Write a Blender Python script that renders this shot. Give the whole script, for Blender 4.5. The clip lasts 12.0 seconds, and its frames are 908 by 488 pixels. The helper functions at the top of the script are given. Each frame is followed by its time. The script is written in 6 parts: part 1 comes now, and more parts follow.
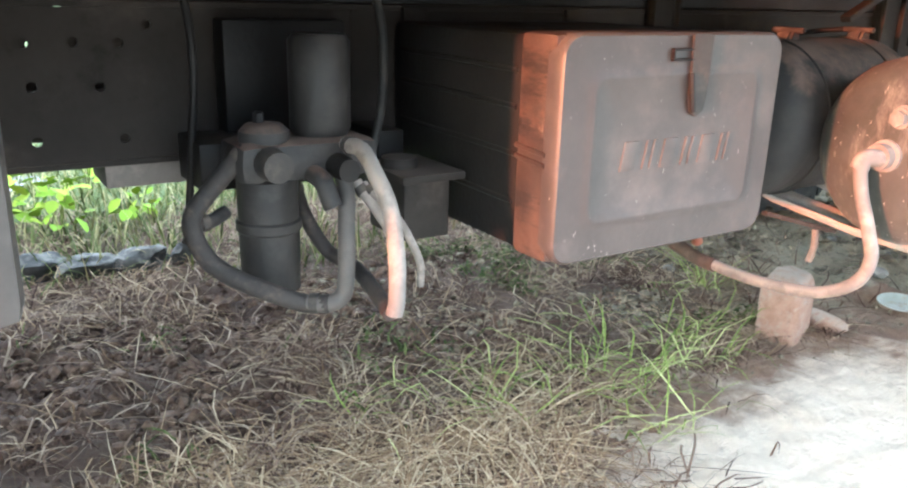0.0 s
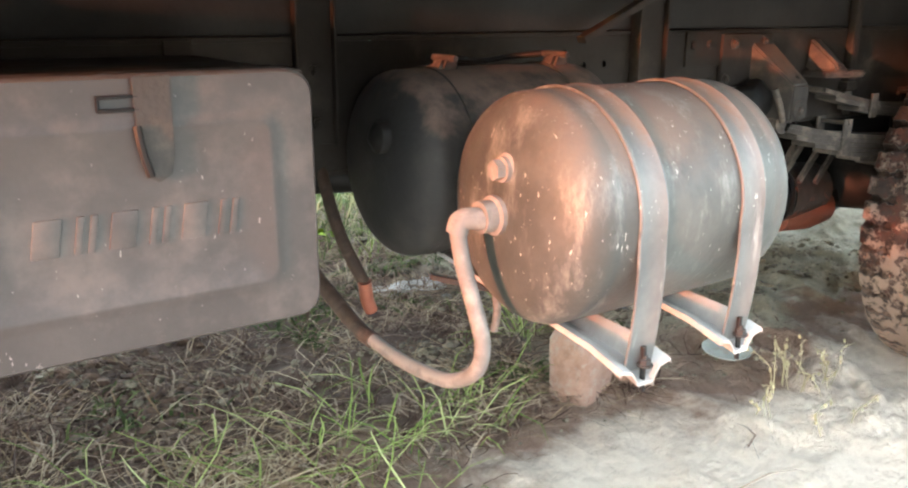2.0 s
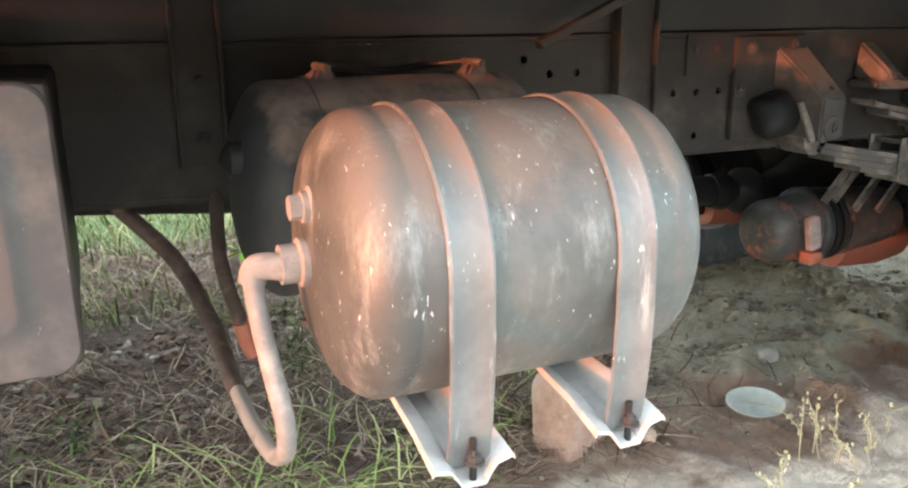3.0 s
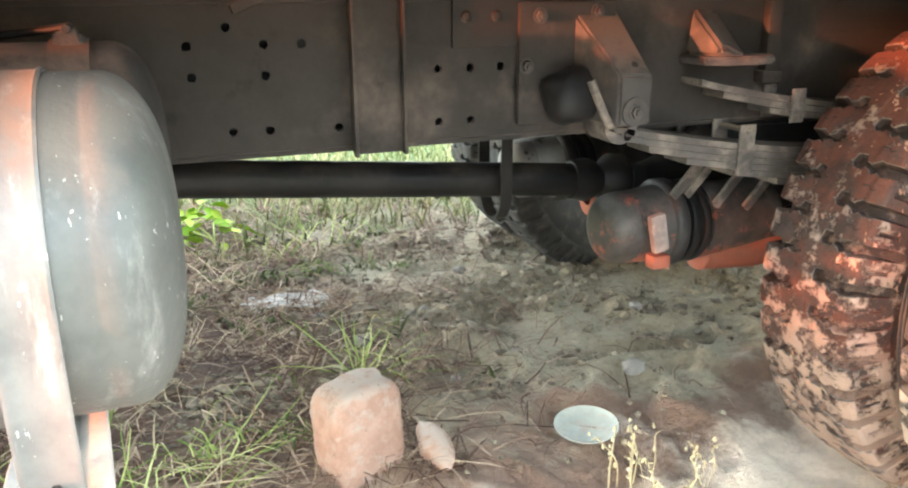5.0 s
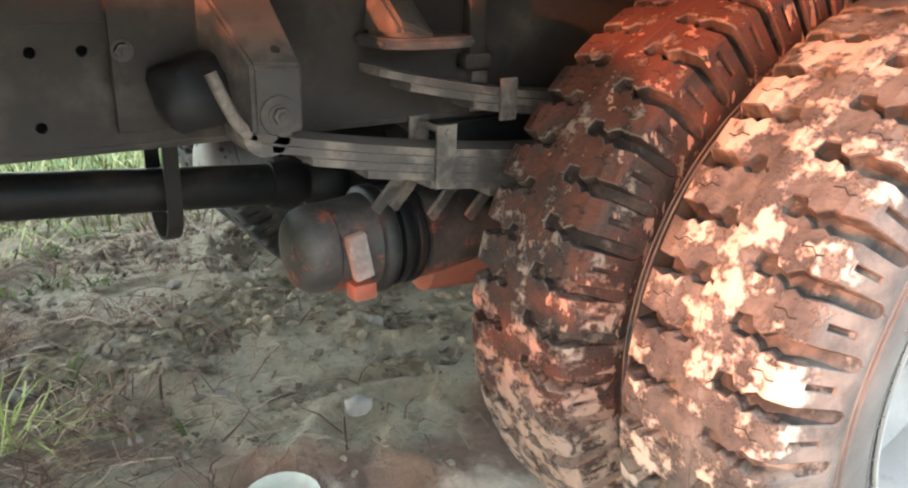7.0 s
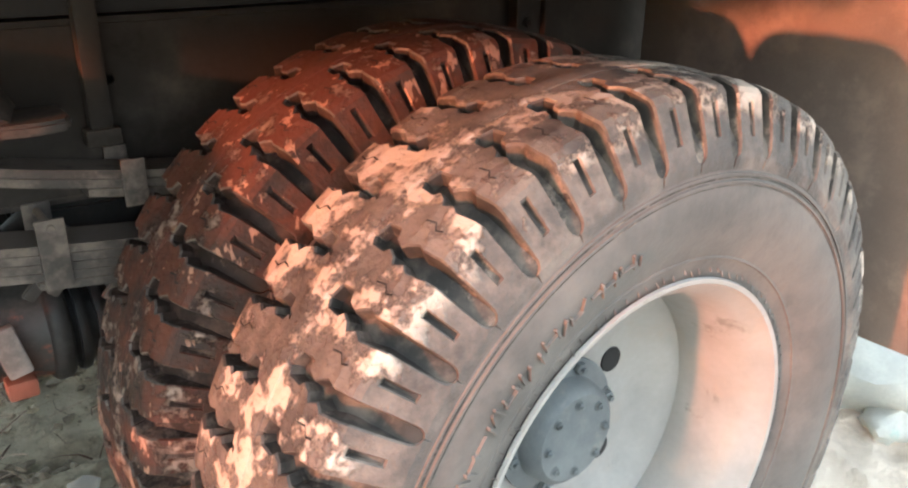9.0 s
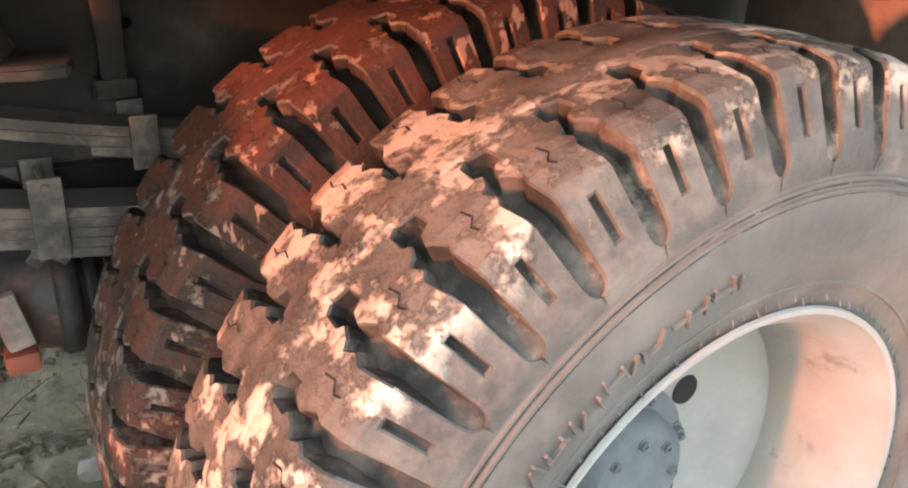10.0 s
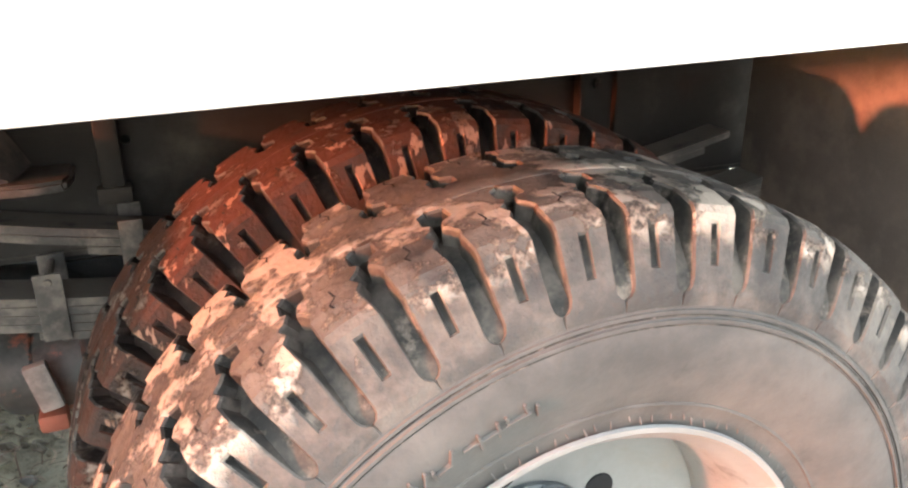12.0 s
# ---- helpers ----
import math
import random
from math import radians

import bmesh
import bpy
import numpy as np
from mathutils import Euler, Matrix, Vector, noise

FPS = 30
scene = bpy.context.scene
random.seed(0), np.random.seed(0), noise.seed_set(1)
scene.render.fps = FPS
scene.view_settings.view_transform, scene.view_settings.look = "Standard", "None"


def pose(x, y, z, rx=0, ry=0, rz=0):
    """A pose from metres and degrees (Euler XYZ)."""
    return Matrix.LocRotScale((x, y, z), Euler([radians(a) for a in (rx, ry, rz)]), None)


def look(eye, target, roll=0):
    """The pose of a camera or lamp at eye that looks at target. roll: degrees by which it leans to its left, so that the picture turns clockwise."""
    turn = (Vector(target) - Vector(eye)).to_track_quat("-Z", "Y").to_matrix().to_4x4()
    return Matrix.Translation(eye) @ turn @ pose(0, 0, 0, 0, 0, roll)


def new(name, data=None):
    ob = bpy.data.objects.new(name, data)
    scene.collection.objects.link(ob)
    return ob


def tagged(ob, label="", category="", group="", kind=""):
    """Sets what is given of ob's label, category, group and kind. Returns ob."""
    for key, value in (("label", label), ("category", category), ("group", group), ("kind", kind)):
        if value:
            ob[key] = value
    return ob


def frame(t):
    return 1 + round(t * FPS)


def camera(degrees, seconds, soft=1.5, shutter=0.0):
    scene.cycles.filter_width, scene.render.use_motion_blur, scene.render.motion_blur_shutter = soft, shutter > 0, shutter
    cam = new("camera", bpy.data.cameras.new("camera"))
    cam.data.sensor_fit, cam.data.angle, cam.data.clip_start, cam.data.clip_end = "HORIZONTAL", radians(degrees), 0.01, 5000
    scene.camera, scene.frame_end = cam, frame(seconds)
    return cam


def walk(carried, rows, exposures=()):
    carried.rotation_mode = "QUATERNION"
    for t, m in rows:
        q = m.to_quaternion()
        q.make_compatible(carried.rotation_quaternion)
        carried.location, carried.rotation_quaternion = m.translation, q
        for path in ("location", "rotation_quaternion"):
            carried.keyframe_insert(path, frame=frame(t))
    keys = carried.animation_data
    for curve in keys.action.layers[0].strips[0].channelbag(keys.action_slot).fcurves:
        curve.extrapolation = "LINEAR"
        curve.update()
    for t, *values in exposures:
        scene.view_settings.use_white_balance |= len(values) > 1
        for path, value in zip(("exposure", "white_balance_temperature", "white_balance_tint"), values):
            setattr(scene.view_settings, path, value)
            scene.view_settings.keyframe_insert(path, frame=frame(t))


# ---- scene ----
cam = camera(58.63, 12.0, soft=2.2, shutter=0.0)
PATH = [
    (0.0, -2.919, -0.486, 0.886, -17.34, -1.49, -32.41),
    (0.5, -2.777, -0.422, 0.878, -15.09, -1.21, -35.43),
    (1.0, -2.665, -0.430, 0.893, -15.09, -0.40, -36.14),
    (1.5, -2.492, -0.499, 0.879, -15.46, 0.10, -35.43),
    (2.0, -2.302, -0.585, 0.903, -16.10, -0.08, -33.15),
    (2.5, -2.132, -0.611, 0.923, -15.74, -0.13, -29.59),
    (3.0, -1.930, -0.571, 0.897, -15.78, 0.48, -24.24),
    (3.5, -1.785, -0.588, 0.891, -17.64, 0.86, -21.97),
    (3.7, -1.709, -0.600, 0.882, -18.30, 1.11, -21.47),
    (5.3, -1.311, -0.529, 0.877, -17.44, -0.07, -21.25),
    (5.5, -1.244, -0.461, 0.846, -16.96, -0.28, -23.16),
    (6.0, -1.127, -0.355, 0.809, -15.60, -0.80, -25.82),
    (6.5, -1.090, -0.333, 0.833, -17.14, -1.41, -27.59),
    (7.0, -1.035, -0.356, 0.873, -20.04, -1.45, -33.87),
    (7.5, -0.875, -0.381, 0.922, -21.66, -1.03, -39.05),
    (7.7, -0.822, -0.396, 0.945, -22.17, -1.03, -40.06),
    (9.3, -0.578, -0.443, 0.986, -22.61, -0.85, -35.42),
    (9.5, -0.564, -0.422, 0.978, -22.86, -1.22, -34.13),
    (10.0, -0.502, -0.335, 0.938, -23.81, -2.45, -31.06),
    (10.5, -0.447, -0.294, 0.941, -24.16, -1.90, -28.89),
    (11.0, -0.428, -0.310, 0.944, -23.93, -1.26, -26.68),
    (11.5, -0.380, -0.379, 0.973, -23.08, -0.01, -22.98),
    (12.0, -0.321, -0.475, 1.032, -21.20, 0.45, -21.64),
]
walk(cam, [(t, pose(x, y, z, 90 + pitch, roll, yaw)) for t, x, y, z, pitch, roll, yaw in PATH],
     exposures=[(t, 4.45 + e, k, 6) for t, e, k in ((0.0, 0.46, 5150), (0.7, 0.42, 5200), (1.6, 0.16, 5450), (3.7, 0.30, 5500), (5.3, 0.93, 5700), (6.1, 0.80, 5650), (6.9, 0.58, 5550), (7.5, -0.10, 5450), (9.5, 0.0, 5500), (10.6, 0.14, 5500), (11.4, 0.34, 5500), (12.0, 0.22, 5550))])

# ---- light: low warm sun from the front of the truck, open sky at its side ----
SUN = Vector((0.965, 0.205, -0.053)).normalized()
world = bpy.data.worlds.new("sky")
scene.world = world
world.use_nodes = True
wn = world.node_tree.nodes
sky = wn.new("ShaderNodeTexSky")
sky.sky_type, sky.sun_disc = "NISHITA", False
sky.sun_elevation = math.asin(-SUN.z)
sky.sun_rotation = math.atan2(-SUN.x, -SUN.y)
sky.dust_density, sky.air_density, sky.ozone_density = 1.0, 1.0, 0.6
wn["Background"].inputs["Strength"].default_value = 0.15
haze = wn.new("ShaderNodeMix")
haze.data_type = "RGBA"
haze.inputs["Factor"].default_value = 0.7
haze.inputs["B"].default_value = (2.15, 2.15, 2.08, 1.0)
world.node_tree.links.new(sky.outputs[0], haze.inputs["A"])
world.node_tree.links.new(haze.outputs["Result"], wn["Background"].inputs["Color"])
lamp = bpy.data.lights.new("sun", "SUN")
lamp.energy, lamp.angle, lamp.color = 0.45, radians(1.5), (1.0, 0.255, 0.10)
sun = new("sun", lamp)
sun.matrix_world = look((0, 0, 6), Vector((0, 0, 6)) + SUN)

# ---- materials ----
def nodes_of(name):
    m = bpy.data.materials.new(name)
    m.use_nodes = True
    nt = m.node_tree
    return m, nt, nt.nodes["Principled BSDF"]


def noise_node(nt, scale, detail=6.0, rough=0.6, vec=None, distort=0.0):
    n = nt.nodes.new("ShaderNodeTexNoise")
    n.inputs["Scale"].default_value, n.inputs["Detail"].default_value = scale, detail
    n.inputs["Roughness"].default_value, n.inputs["Distortion"].default_value = rough, distort
    if vec is not None:
        nt.links.new(vec, n.inputs["Vector"])
    return n.outputs["Fac"]


def ramp_node(nt, fac, lo, hi):
    r = nt.nodes.new("ShaderNodeMapRange")
    r.interpolation_type = "SMOOTHSTEP"
    nt.links.new(fac, r.inputs["Value"])
    r.inputs["From Min"].default_value, r.inputs["From Max"].default_value = lo, hi
    return r.outputs["Result"]


def mix_node(nt, fac, a, b):
    n = nt.nodes.new("ShaderNodeMix")
    n.data_type = "RGBA"
    for v, s in ((fac, n.inputs["Factor"]), (a, n.inputs["A"]), (b, n.inputs["B"])):
        if hasattr(v, "is_output"):
            nt.links.new(v, s)
        else:
            s.default_value = v if isinstance(v, float) else (*v, 1.0)
    return n.outputs["Result"]


def math_node(nt, op, a, b):
    n = nt.nodes.new("ShaderNodeMath")
    n.operation, n.use_clamp = op, True
    for v, s in ((a, n.inputs[0]), (b, n.inputs[1])):
        if hasattr(v, "is_output"):
            nt.links.new(v, s)
        else:
            s.default_value = v
    return n.outputs[0]


def surface(name, col, col2, scale=8.0, rough=0.6, metal=0.0, bump=0.2, fine=120.0, dust=None, dust_lo=0.45, dust_hi=0.65,
            top=0.0, spots=None, spot_scale=40.0, spot_lo=0.62, spot_hi=0.68, spot_detail=3.0, stretch=None, low=None, spec=0.5, depth=0.004, flecks=None, fleck_scale=90.0, fleck_lo=0.66, crown=None):
    """Two tones in large patches, fine grain in colour and relief, dust that settles in patches (more on top), and spots."""
    m, nt, b = nodes_of(name)
    geo = nt.nodes.new("ShaderNodeNewGeometry")
    pos = geo.outputs["Position"]
    c = mix_node(nt, ramp_node(nt, noise_node(nt, scale, vec=pos), 0.35, 0.65), col, col2)
    grain = noise_node(nt, fine, 4.0, vec=pos)
    c = mix_node(nt, math_node(nt, "MULTIPLY", grain, 0.35), c, tuple(v * 0.55 for v in col))
    rg = rough
    relief = None
    if dust:
        d = noise_node(nt, scale * 1.7, 8.0, 0.65, vec=pos)
        if top:
            sep = nt.nodes.new("ShaderNodeSeparateXYZ")
            nt.links.new(geo.outputs["Normal"], sep.inputs[0])
            d = math_node(nt, "ADD", d, math_node(nt, "MULTIPLY", sep.outputs["Z"], top))
        d = ramp_node(nt, d, dust_lo, dust_hi)
        c = mix_node(nt, d, c, dust)
        rg = mix_node(nt, d, (rough,) * 3, (0.9,) * 3)
    if spots:
        sv = pos
        if stretch:
            vm = nt.nodes.new("ShaderNodeVectorMath")
            vm.operation = "MULTIPLY"
            nt.links.new(pos, vm.inputs[0])
            vm.inputs[1].default_value = stretch
            sv = vm.outputs[0]
        s = noise_node(nt, spot_scale, spot_detail, 0.72, vec=sv)
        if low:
            # spots thicker low down: caked mud, and red light under the brake chamber
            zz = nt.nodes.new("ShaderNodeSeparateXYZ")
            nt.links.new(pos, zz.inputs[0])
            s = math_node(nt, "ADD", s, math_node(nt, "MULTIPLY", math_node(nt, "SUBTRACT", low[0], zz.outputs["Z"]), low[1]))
        s = ramp_node(nt, s, spot_lo, spot_hi)
        if crown:
            # mud sticks to the running surface of a wheel: less of it below a given distance from the axle
            off = nt.nodes.new("ShaderNodeVectorMath")
            off.operation = "SUBTRACT"
            nt.links.new(pos, off.inputs[0])
            off.inputs[1].default_value = crown[0]
            flat = nt.nodes.new("ShaderNodeVectorMath")
            flat.operation = "MULTIPLY"
            nt.links.new(off.outputs[0], flat.inputs[0])
            flat.inputs[1].default_value = (1.0, 0.0, 1.0)
            far = nt.nodes.new("ShaderNodeVectorMath")
            far.operation = "LENGTH"
            nt.links.new(flat.outputs[0], far.inputs[0])
            reach = math_node(nt, "ADD", far.outputs["Value"], math_node(nt, "MULTIPLY", noise_node(nt, 30.0, 5.0, vec=pos), 0.05))
            s = math_node(nt, "MULTIPLY", s, ramp_node(nt, reach, crown[1], crown[2]))
        relief = s if low else None
        c = mix_node(nt, s, c, spots)
    if flecks:
        # small crisp chips and splashes, gathered in clusters
        fv = nt.nodes.new("ShaderNodeVectorMath")
        fv.operation = "MULTIPLY"
        nt.links.new(pos, fv.inputs[0])
        fv.inputs[1].default_value = (1.0, 0.7, 0.35)
        fl = math_node(nt, "ADD", noise_node(nt, fleck_scale, 3.0, 0.6, vec=fv.outputs[0]), math_node(nt, "MULTIPLY", noise_node(nt, fleck_scale * 0.1, 3.0, vec=pos), 0.35))
        c = mix_node(nt, ramp_node(nt, fl, fleck_lo + 0.17, fleck_lo + 0.21), c, flecks)
    nt.links.new(c, b.inputs["Base Color"])
    if isinstance(rg, float):
        b.inputs["Roughness"].default_value = rg
    else:
        nt.links.new(rg, b.inputs["Roughness"])
    b.inputs["Metallic"].default_value = metal
    b.inputs["Specular IOR Level"].default_value = spec
    if bump:
        bn = nt.nodes.new("ShaderNodeBump")
        bn.inputs["Strength"].default_value, bn.inputs["Distance"].default_value = bump, depth
        height = math_node(nt, "ADD", math_node(nt, "MULTIPLY", grain, 0.5), math_node(nt, "MULTIPLY", noise_node(nt, fine * 0.2, 4.0, vec=pos), 0.5))
        if relief:
            height = math_node(nt, "ADD", math_node(nt, "MULTIPLY", height, 0.5), math_node(nt, "MULTIPLY", relief, 0.5))
        nt.links.new(height, bn.inputs["Height"])
        nt.links.new(bn.outputs[0], b.inputs["Normal"])
    return m


frame_paint = surface("dusty_grey_frame_paint", (0.029, 0.0255, 0.023), (0.046, 0.040, 0.035), 3.0, 0.7, bump=0.15, dust=(0.105, 0.086, 0.071), dust_lo=0.5, dust_hi=0.8, top=0.3,
                      spots=(0.016, 0.0135, 0.012), spot_scale=9.0, spot_lo=0.56, spot_hi=0.75, spot_detail=8.0, spec=0.12)
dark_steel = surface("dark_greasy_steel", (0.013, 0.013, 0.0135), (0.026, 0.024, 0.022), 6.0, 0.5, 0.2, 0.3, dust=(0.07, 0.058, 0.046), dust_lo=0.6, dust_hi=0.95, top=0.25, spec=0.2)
box_paint = surface("dusty_grey_toolbox_paint", (0.045, 0.040, 0.037), (0.066, 0.058, 0.053), 5.0, 0.45, bump=0.12, dust=(0.122, 0.106, 0.094), dust_lo=0.46, dust_hi=0.74, top=0.3,
                    spots=(0.030, 0.026, 0.023), spot_scale=14.0, spot_lo=0.60, spot_hi=0.80, spot_detail=9.0, flecks=(0.24, 0.22, 0.20), fleck_scale=210.0, fleck_lo=0.72)
# Sunlit tone of the box side, with its scratches
lit_box_side = surface("lit_scratched_box_side", (0.036, 0.027, 0.023), (0.088, 0.058, 0.042), 11.0, 0.55, bump=0.45, dust=(0.13, 0.088, 0.062), dust_lo=0.55, dust_hi=0.75,
                   spots=(0.020, 0.016, 0.015), spot_scale=16.0, spot_lo=0.50, spot_hi=0.60, spot_detail=10.0, stretch=(1.0, 0.35, 1.6))
tank_metal = surface("worn_grey_tank_metal", (0.052, 0.055, 0.050), (0.110, 0.112, 0.101), 4.5, 0.50, 0.10, 0.30, dust=(0.150, 0.125, 0.104), dust_lo=0.60, dust_hi=0.94, top=0.42,
                     spots=(0.20, 0.197, 0.180), spot_scale=24.0, spot_lo=0.50, spot_hi=0.72, spot_detail=13.0, stretch=(1.0, 0.8, 0.30), flecks=(0.37, 0.365, 0.335), fleck_scale=230.0, fleck_lo=0.695)
strap_metal = surface("scraped_strap_steel", (0.104, 0.102, 0.096), (0.168, 0.163, 0.150), 12.0, 0.48, 0.1, 0.25, dust=(0.20, 0.145, 0.11), dust_lo=0.58, dust_hi=0.88, top=0.3,
                      spots=(0.27, 0.265, 0.245), spot_scale=30.0, spot_lo=0.52, spot_hi=0.68, spot_detail=10.0, stretch=(1.0, 0.4, 0.2), flecks=(0.40, 0.39, 0.36), fleck_scale=260.0, fleck_lo=0.71)
rubber = surface("dusty_tyre_rubber", (0.050, 0.045, 0.041), (0.078, 0.070, 0.063), 9.0, 0.62, bump=0.4, dust=(0.128, 0.112, 0.098), dust_lo=0.32, dust_hi=0.85, top=0.10,
                 spots=(0.034, 0.031, 0.029), spot_scale=26.0, spot_lo=0.58, spot_hi=0.80, spot_detail=10.0)
# Base darker than sidewall rubber: groove shade put into colour, beneath dust and mud
groove_rubber = surface("shaded_dusty_groove_rubber", (0.022, 0.020, 0.018), (0.045, 0.040, 0.035), 14.0, 0.75, bump=0.5, dust=(0.120, 0.098, 0.080), dust_lo=0.42, dust_hi=0.72, spec=0.2,
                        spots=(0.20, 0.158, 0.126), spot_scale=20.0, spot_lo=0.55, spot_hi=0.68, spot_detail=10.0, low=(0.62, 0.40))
tread_rubber = surface("muddy_tread_rubber", (0.042, 0.038, 0.035), (0.076, 0.067, 0.060), 10.0, 0.66, bump=0.8, dust=(0.152, 0.127, 0.107), dust_lo=0.40, dust_hi=0.72, top=0.10,
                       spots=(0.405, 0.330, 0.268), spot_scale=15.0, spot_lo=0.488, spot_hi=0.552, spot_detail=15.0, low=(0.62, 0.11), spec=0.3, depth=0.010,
                       crown=((-0.007, 0.0, 0.415), 0.425, 0.452))
# Muddy rubber with the red of low sun put into its dust colour
red_lit_tread = surface("red_lit_dusty_tread_rubber", (0.026, 0.018, 0.015), (0.050, 0.036, 0.030), 12.0, 0.8, bump=0.8, dust=(0.088, 0.034, 0.022), dust_lo=0.46, dust_hi=0.72, top=0.28,
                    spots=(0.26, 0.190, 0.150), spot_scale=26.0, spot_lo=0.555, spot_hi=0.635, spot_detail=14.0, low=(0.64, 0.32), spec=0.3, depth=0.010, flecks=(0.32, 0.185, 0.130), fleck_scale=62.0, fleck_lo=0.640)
# Chamfers paler: wear, plus the light that edges catch put into colour
lug_edge = surface("pale_worn_lug_edge", (0.060, 0.050, 0.043), (0.110, 0.090, 0.075), 30.0, 0.7, bump=0.4, dust=(0.20, 0.160, 0.128), dust_lo=0.48, dust_hi=0.68)
# Groove tone for it: darkened recess, reddened by the same painted sun
red_lit_groove = surface("red_lit_dusty_groove_rubber", (0.020, 0.014, 0.012), (0.040, 0.027, 0.022), 14.0, 0.8, bump=0.5, dust=(0.092, 0.058, 0.044), dust_lo=0.45, dust_hi=0.75, spec=0.2,
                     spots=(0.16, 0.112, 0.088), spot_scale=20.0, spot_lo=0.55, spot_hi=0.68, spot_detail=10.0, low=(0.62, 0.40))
rim_paint = surface("grey_rim_paint", (0.205, 0.198, 0.186), (0.265, 0.255, 0.238), 7.0, 0.45, bump=0.1, dust=(0.25, 0.22, 0.19), dust_lo=0.5, dust_hi=0.8,
                    spots=(0.12, 0.11, 0.10), spot_scale=16.0, spot_lo=0.60, spot_hi=0.72, spot_detail=8.0)
hub_paint = surface("blue_grey_hub_paint", (0.080, 0.090, 0.094), (0.125, 0.134, 0.132), 14.0, 0.7, bump=0.3, dust=(0.18, 0.17, 0.15), dust_lo=0.55, dust_hi=0.8)
hose_rubber = surface("dusty_hose_rubber", (0.165, 0.148, 0.132), (0.205, 0.183, 0.163), 14.0, 0.8, bump=0.3, dust=(0.27, 0.24, 0.212), top=0.2)
grimy_cast = surface("grimy_casting", (0.024, 0.022, 0.020), (0.048, 0.041, 0.035), 18.0, 0.75, bump=0.5, dust=(0.085, 0.07, 0.057), dust_lo=0.5, dust_hi=0.75, top=0.2)
chamber_paint = surface("grimy_chamber_paint", (0.020, 0.019, 0.018), (0.045, 0.040, 0.036), 16.0, 0.5, bump=0.3, dust=(0.060, 0.056, 0.052), dust_lo=0.50, dust_hi=0.80, spec=0.3)
black_hose = surface("black_hose_rubber", (0.016, 0.017, 0.016), (0.032, 0.031, 0.028), 14.0, 0.75, bump=0.3, dust=(0.115, 0.095, 0.077), dust_lo=0.48, dust_hi=0.80)
# Red light on the chamber's underside is painted in as low spots
red_lit_chamber = surface("red_lit_chamber_paint", (0.036, 0.034, 0.031), (0.072, 0.067, 0.059), 16.0, 0.5, bump=0.3, dust=(0.11, 0.10, 0.087), dust_lo=0.52, dust_hi=0.82, top=0.1, spec=0.3,
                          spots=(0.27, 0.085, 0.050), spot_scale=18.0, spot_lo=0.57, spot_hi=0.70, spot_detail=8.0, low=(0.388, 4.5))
# Orange-red: rust on the pipe tip, low sun painted on nut and shell
orange_red = surface("dusty_orange_red_paint", (0.26, 0.075, 0.042), (0.31, 0.105, 0.062), 9.0, 0.7, bump=0.3, dust=(0.16, 0.11, 0.08), dust_lo=0.5, dust_hi=0.8)
hanger_paint = surface("dusty_tan_casting", (0.030, 0.026, 0.023), (0.050, 0.043, 0.037), 10.0, 0.75, bump=0.4, dust=(0.115, 0.090, 0.072), dust_lo=0.45, dust_hi=0.75, top=0.25)
spring_steel = surface("dusty_leaf_spring_steel", (0.052, 0.045, 0.039), (0.086, 0.074, 0.063), 12.0, 0.7, 0.1, 0.3, dust=(0.175, 0.145, 0.118), top=0.2)
flap_rubber = surface("dusty_brown_mud_flap", (0.120, 0.092, 0.074), (0.165, 0.125, 0.100), 5.0, 0.85, bump=0.2, dust=(0.20, 0.15, 0.118), fine=200.0)
white_paint = surface("white_body_paint", (0.80, 0.79, 0.76), (0.74, 0.73, 0.70), 3.0, 0.5, bump=0.03)
floor_wood = surface("dark_underside_boards", (0.034, 0.032, 0.030), (0.058, 0.053, 0.049), 4.0, 0.85, bump=0.3, spec=0.1)
beam_paint = surface("dark_subframe_paint", (0.034, 0.033, 0.032), (0.054, 0.051, 0.048), 4.0, 0.75, bump=0.2, dust=(0.066, 0.058, 0.051), dust_lo=0.55, dust_hi=0.85, top=0.3, spec=0.1)
saddle_metal = surface("pale_scraped_saddle_steel", (0.36, 0.34, 0.31), (0.48, 0.455, 0.42), 16.0, 0.6, 0.1, 0.3, dust=(0.36, 0.30, 0.245), dust_lo=0.52, dust_hi=0.85)
brick_clay = surface("dusty_fired_brick", (0.30, 0.180, 0.128), (0.40, 0.262, 0.195), 26.0, 0.9, bump=0.9, dust=(0.34, 0.275, 0.225), dust_lo=0.50, dust_hi=0.72, top=0.2,
                     spots=(0.13, 0.085, 0.065), spot_scale=45.0, spot_lo=0.60, spot_hi=0.70, spot_detail=8.0)
stone_grey = surface("dusty_grey_stone", (0.22, 0.205, 0.185), (0.30, 0.28, 0.25), 20.0, 0.9, bump=0.6)


# ---- mesh helpers ----
BASE = {}


def thing(name, at, label, category, group="", kind=""):
    """An Empty at the base of a thing, which parents its parts."""
    ob = new(name)
    ob.empty_display_size = 0.05
    ob.location = at
    BASE[ob] = Vector(at)
    return tagged(ob, label, category, group, kind)


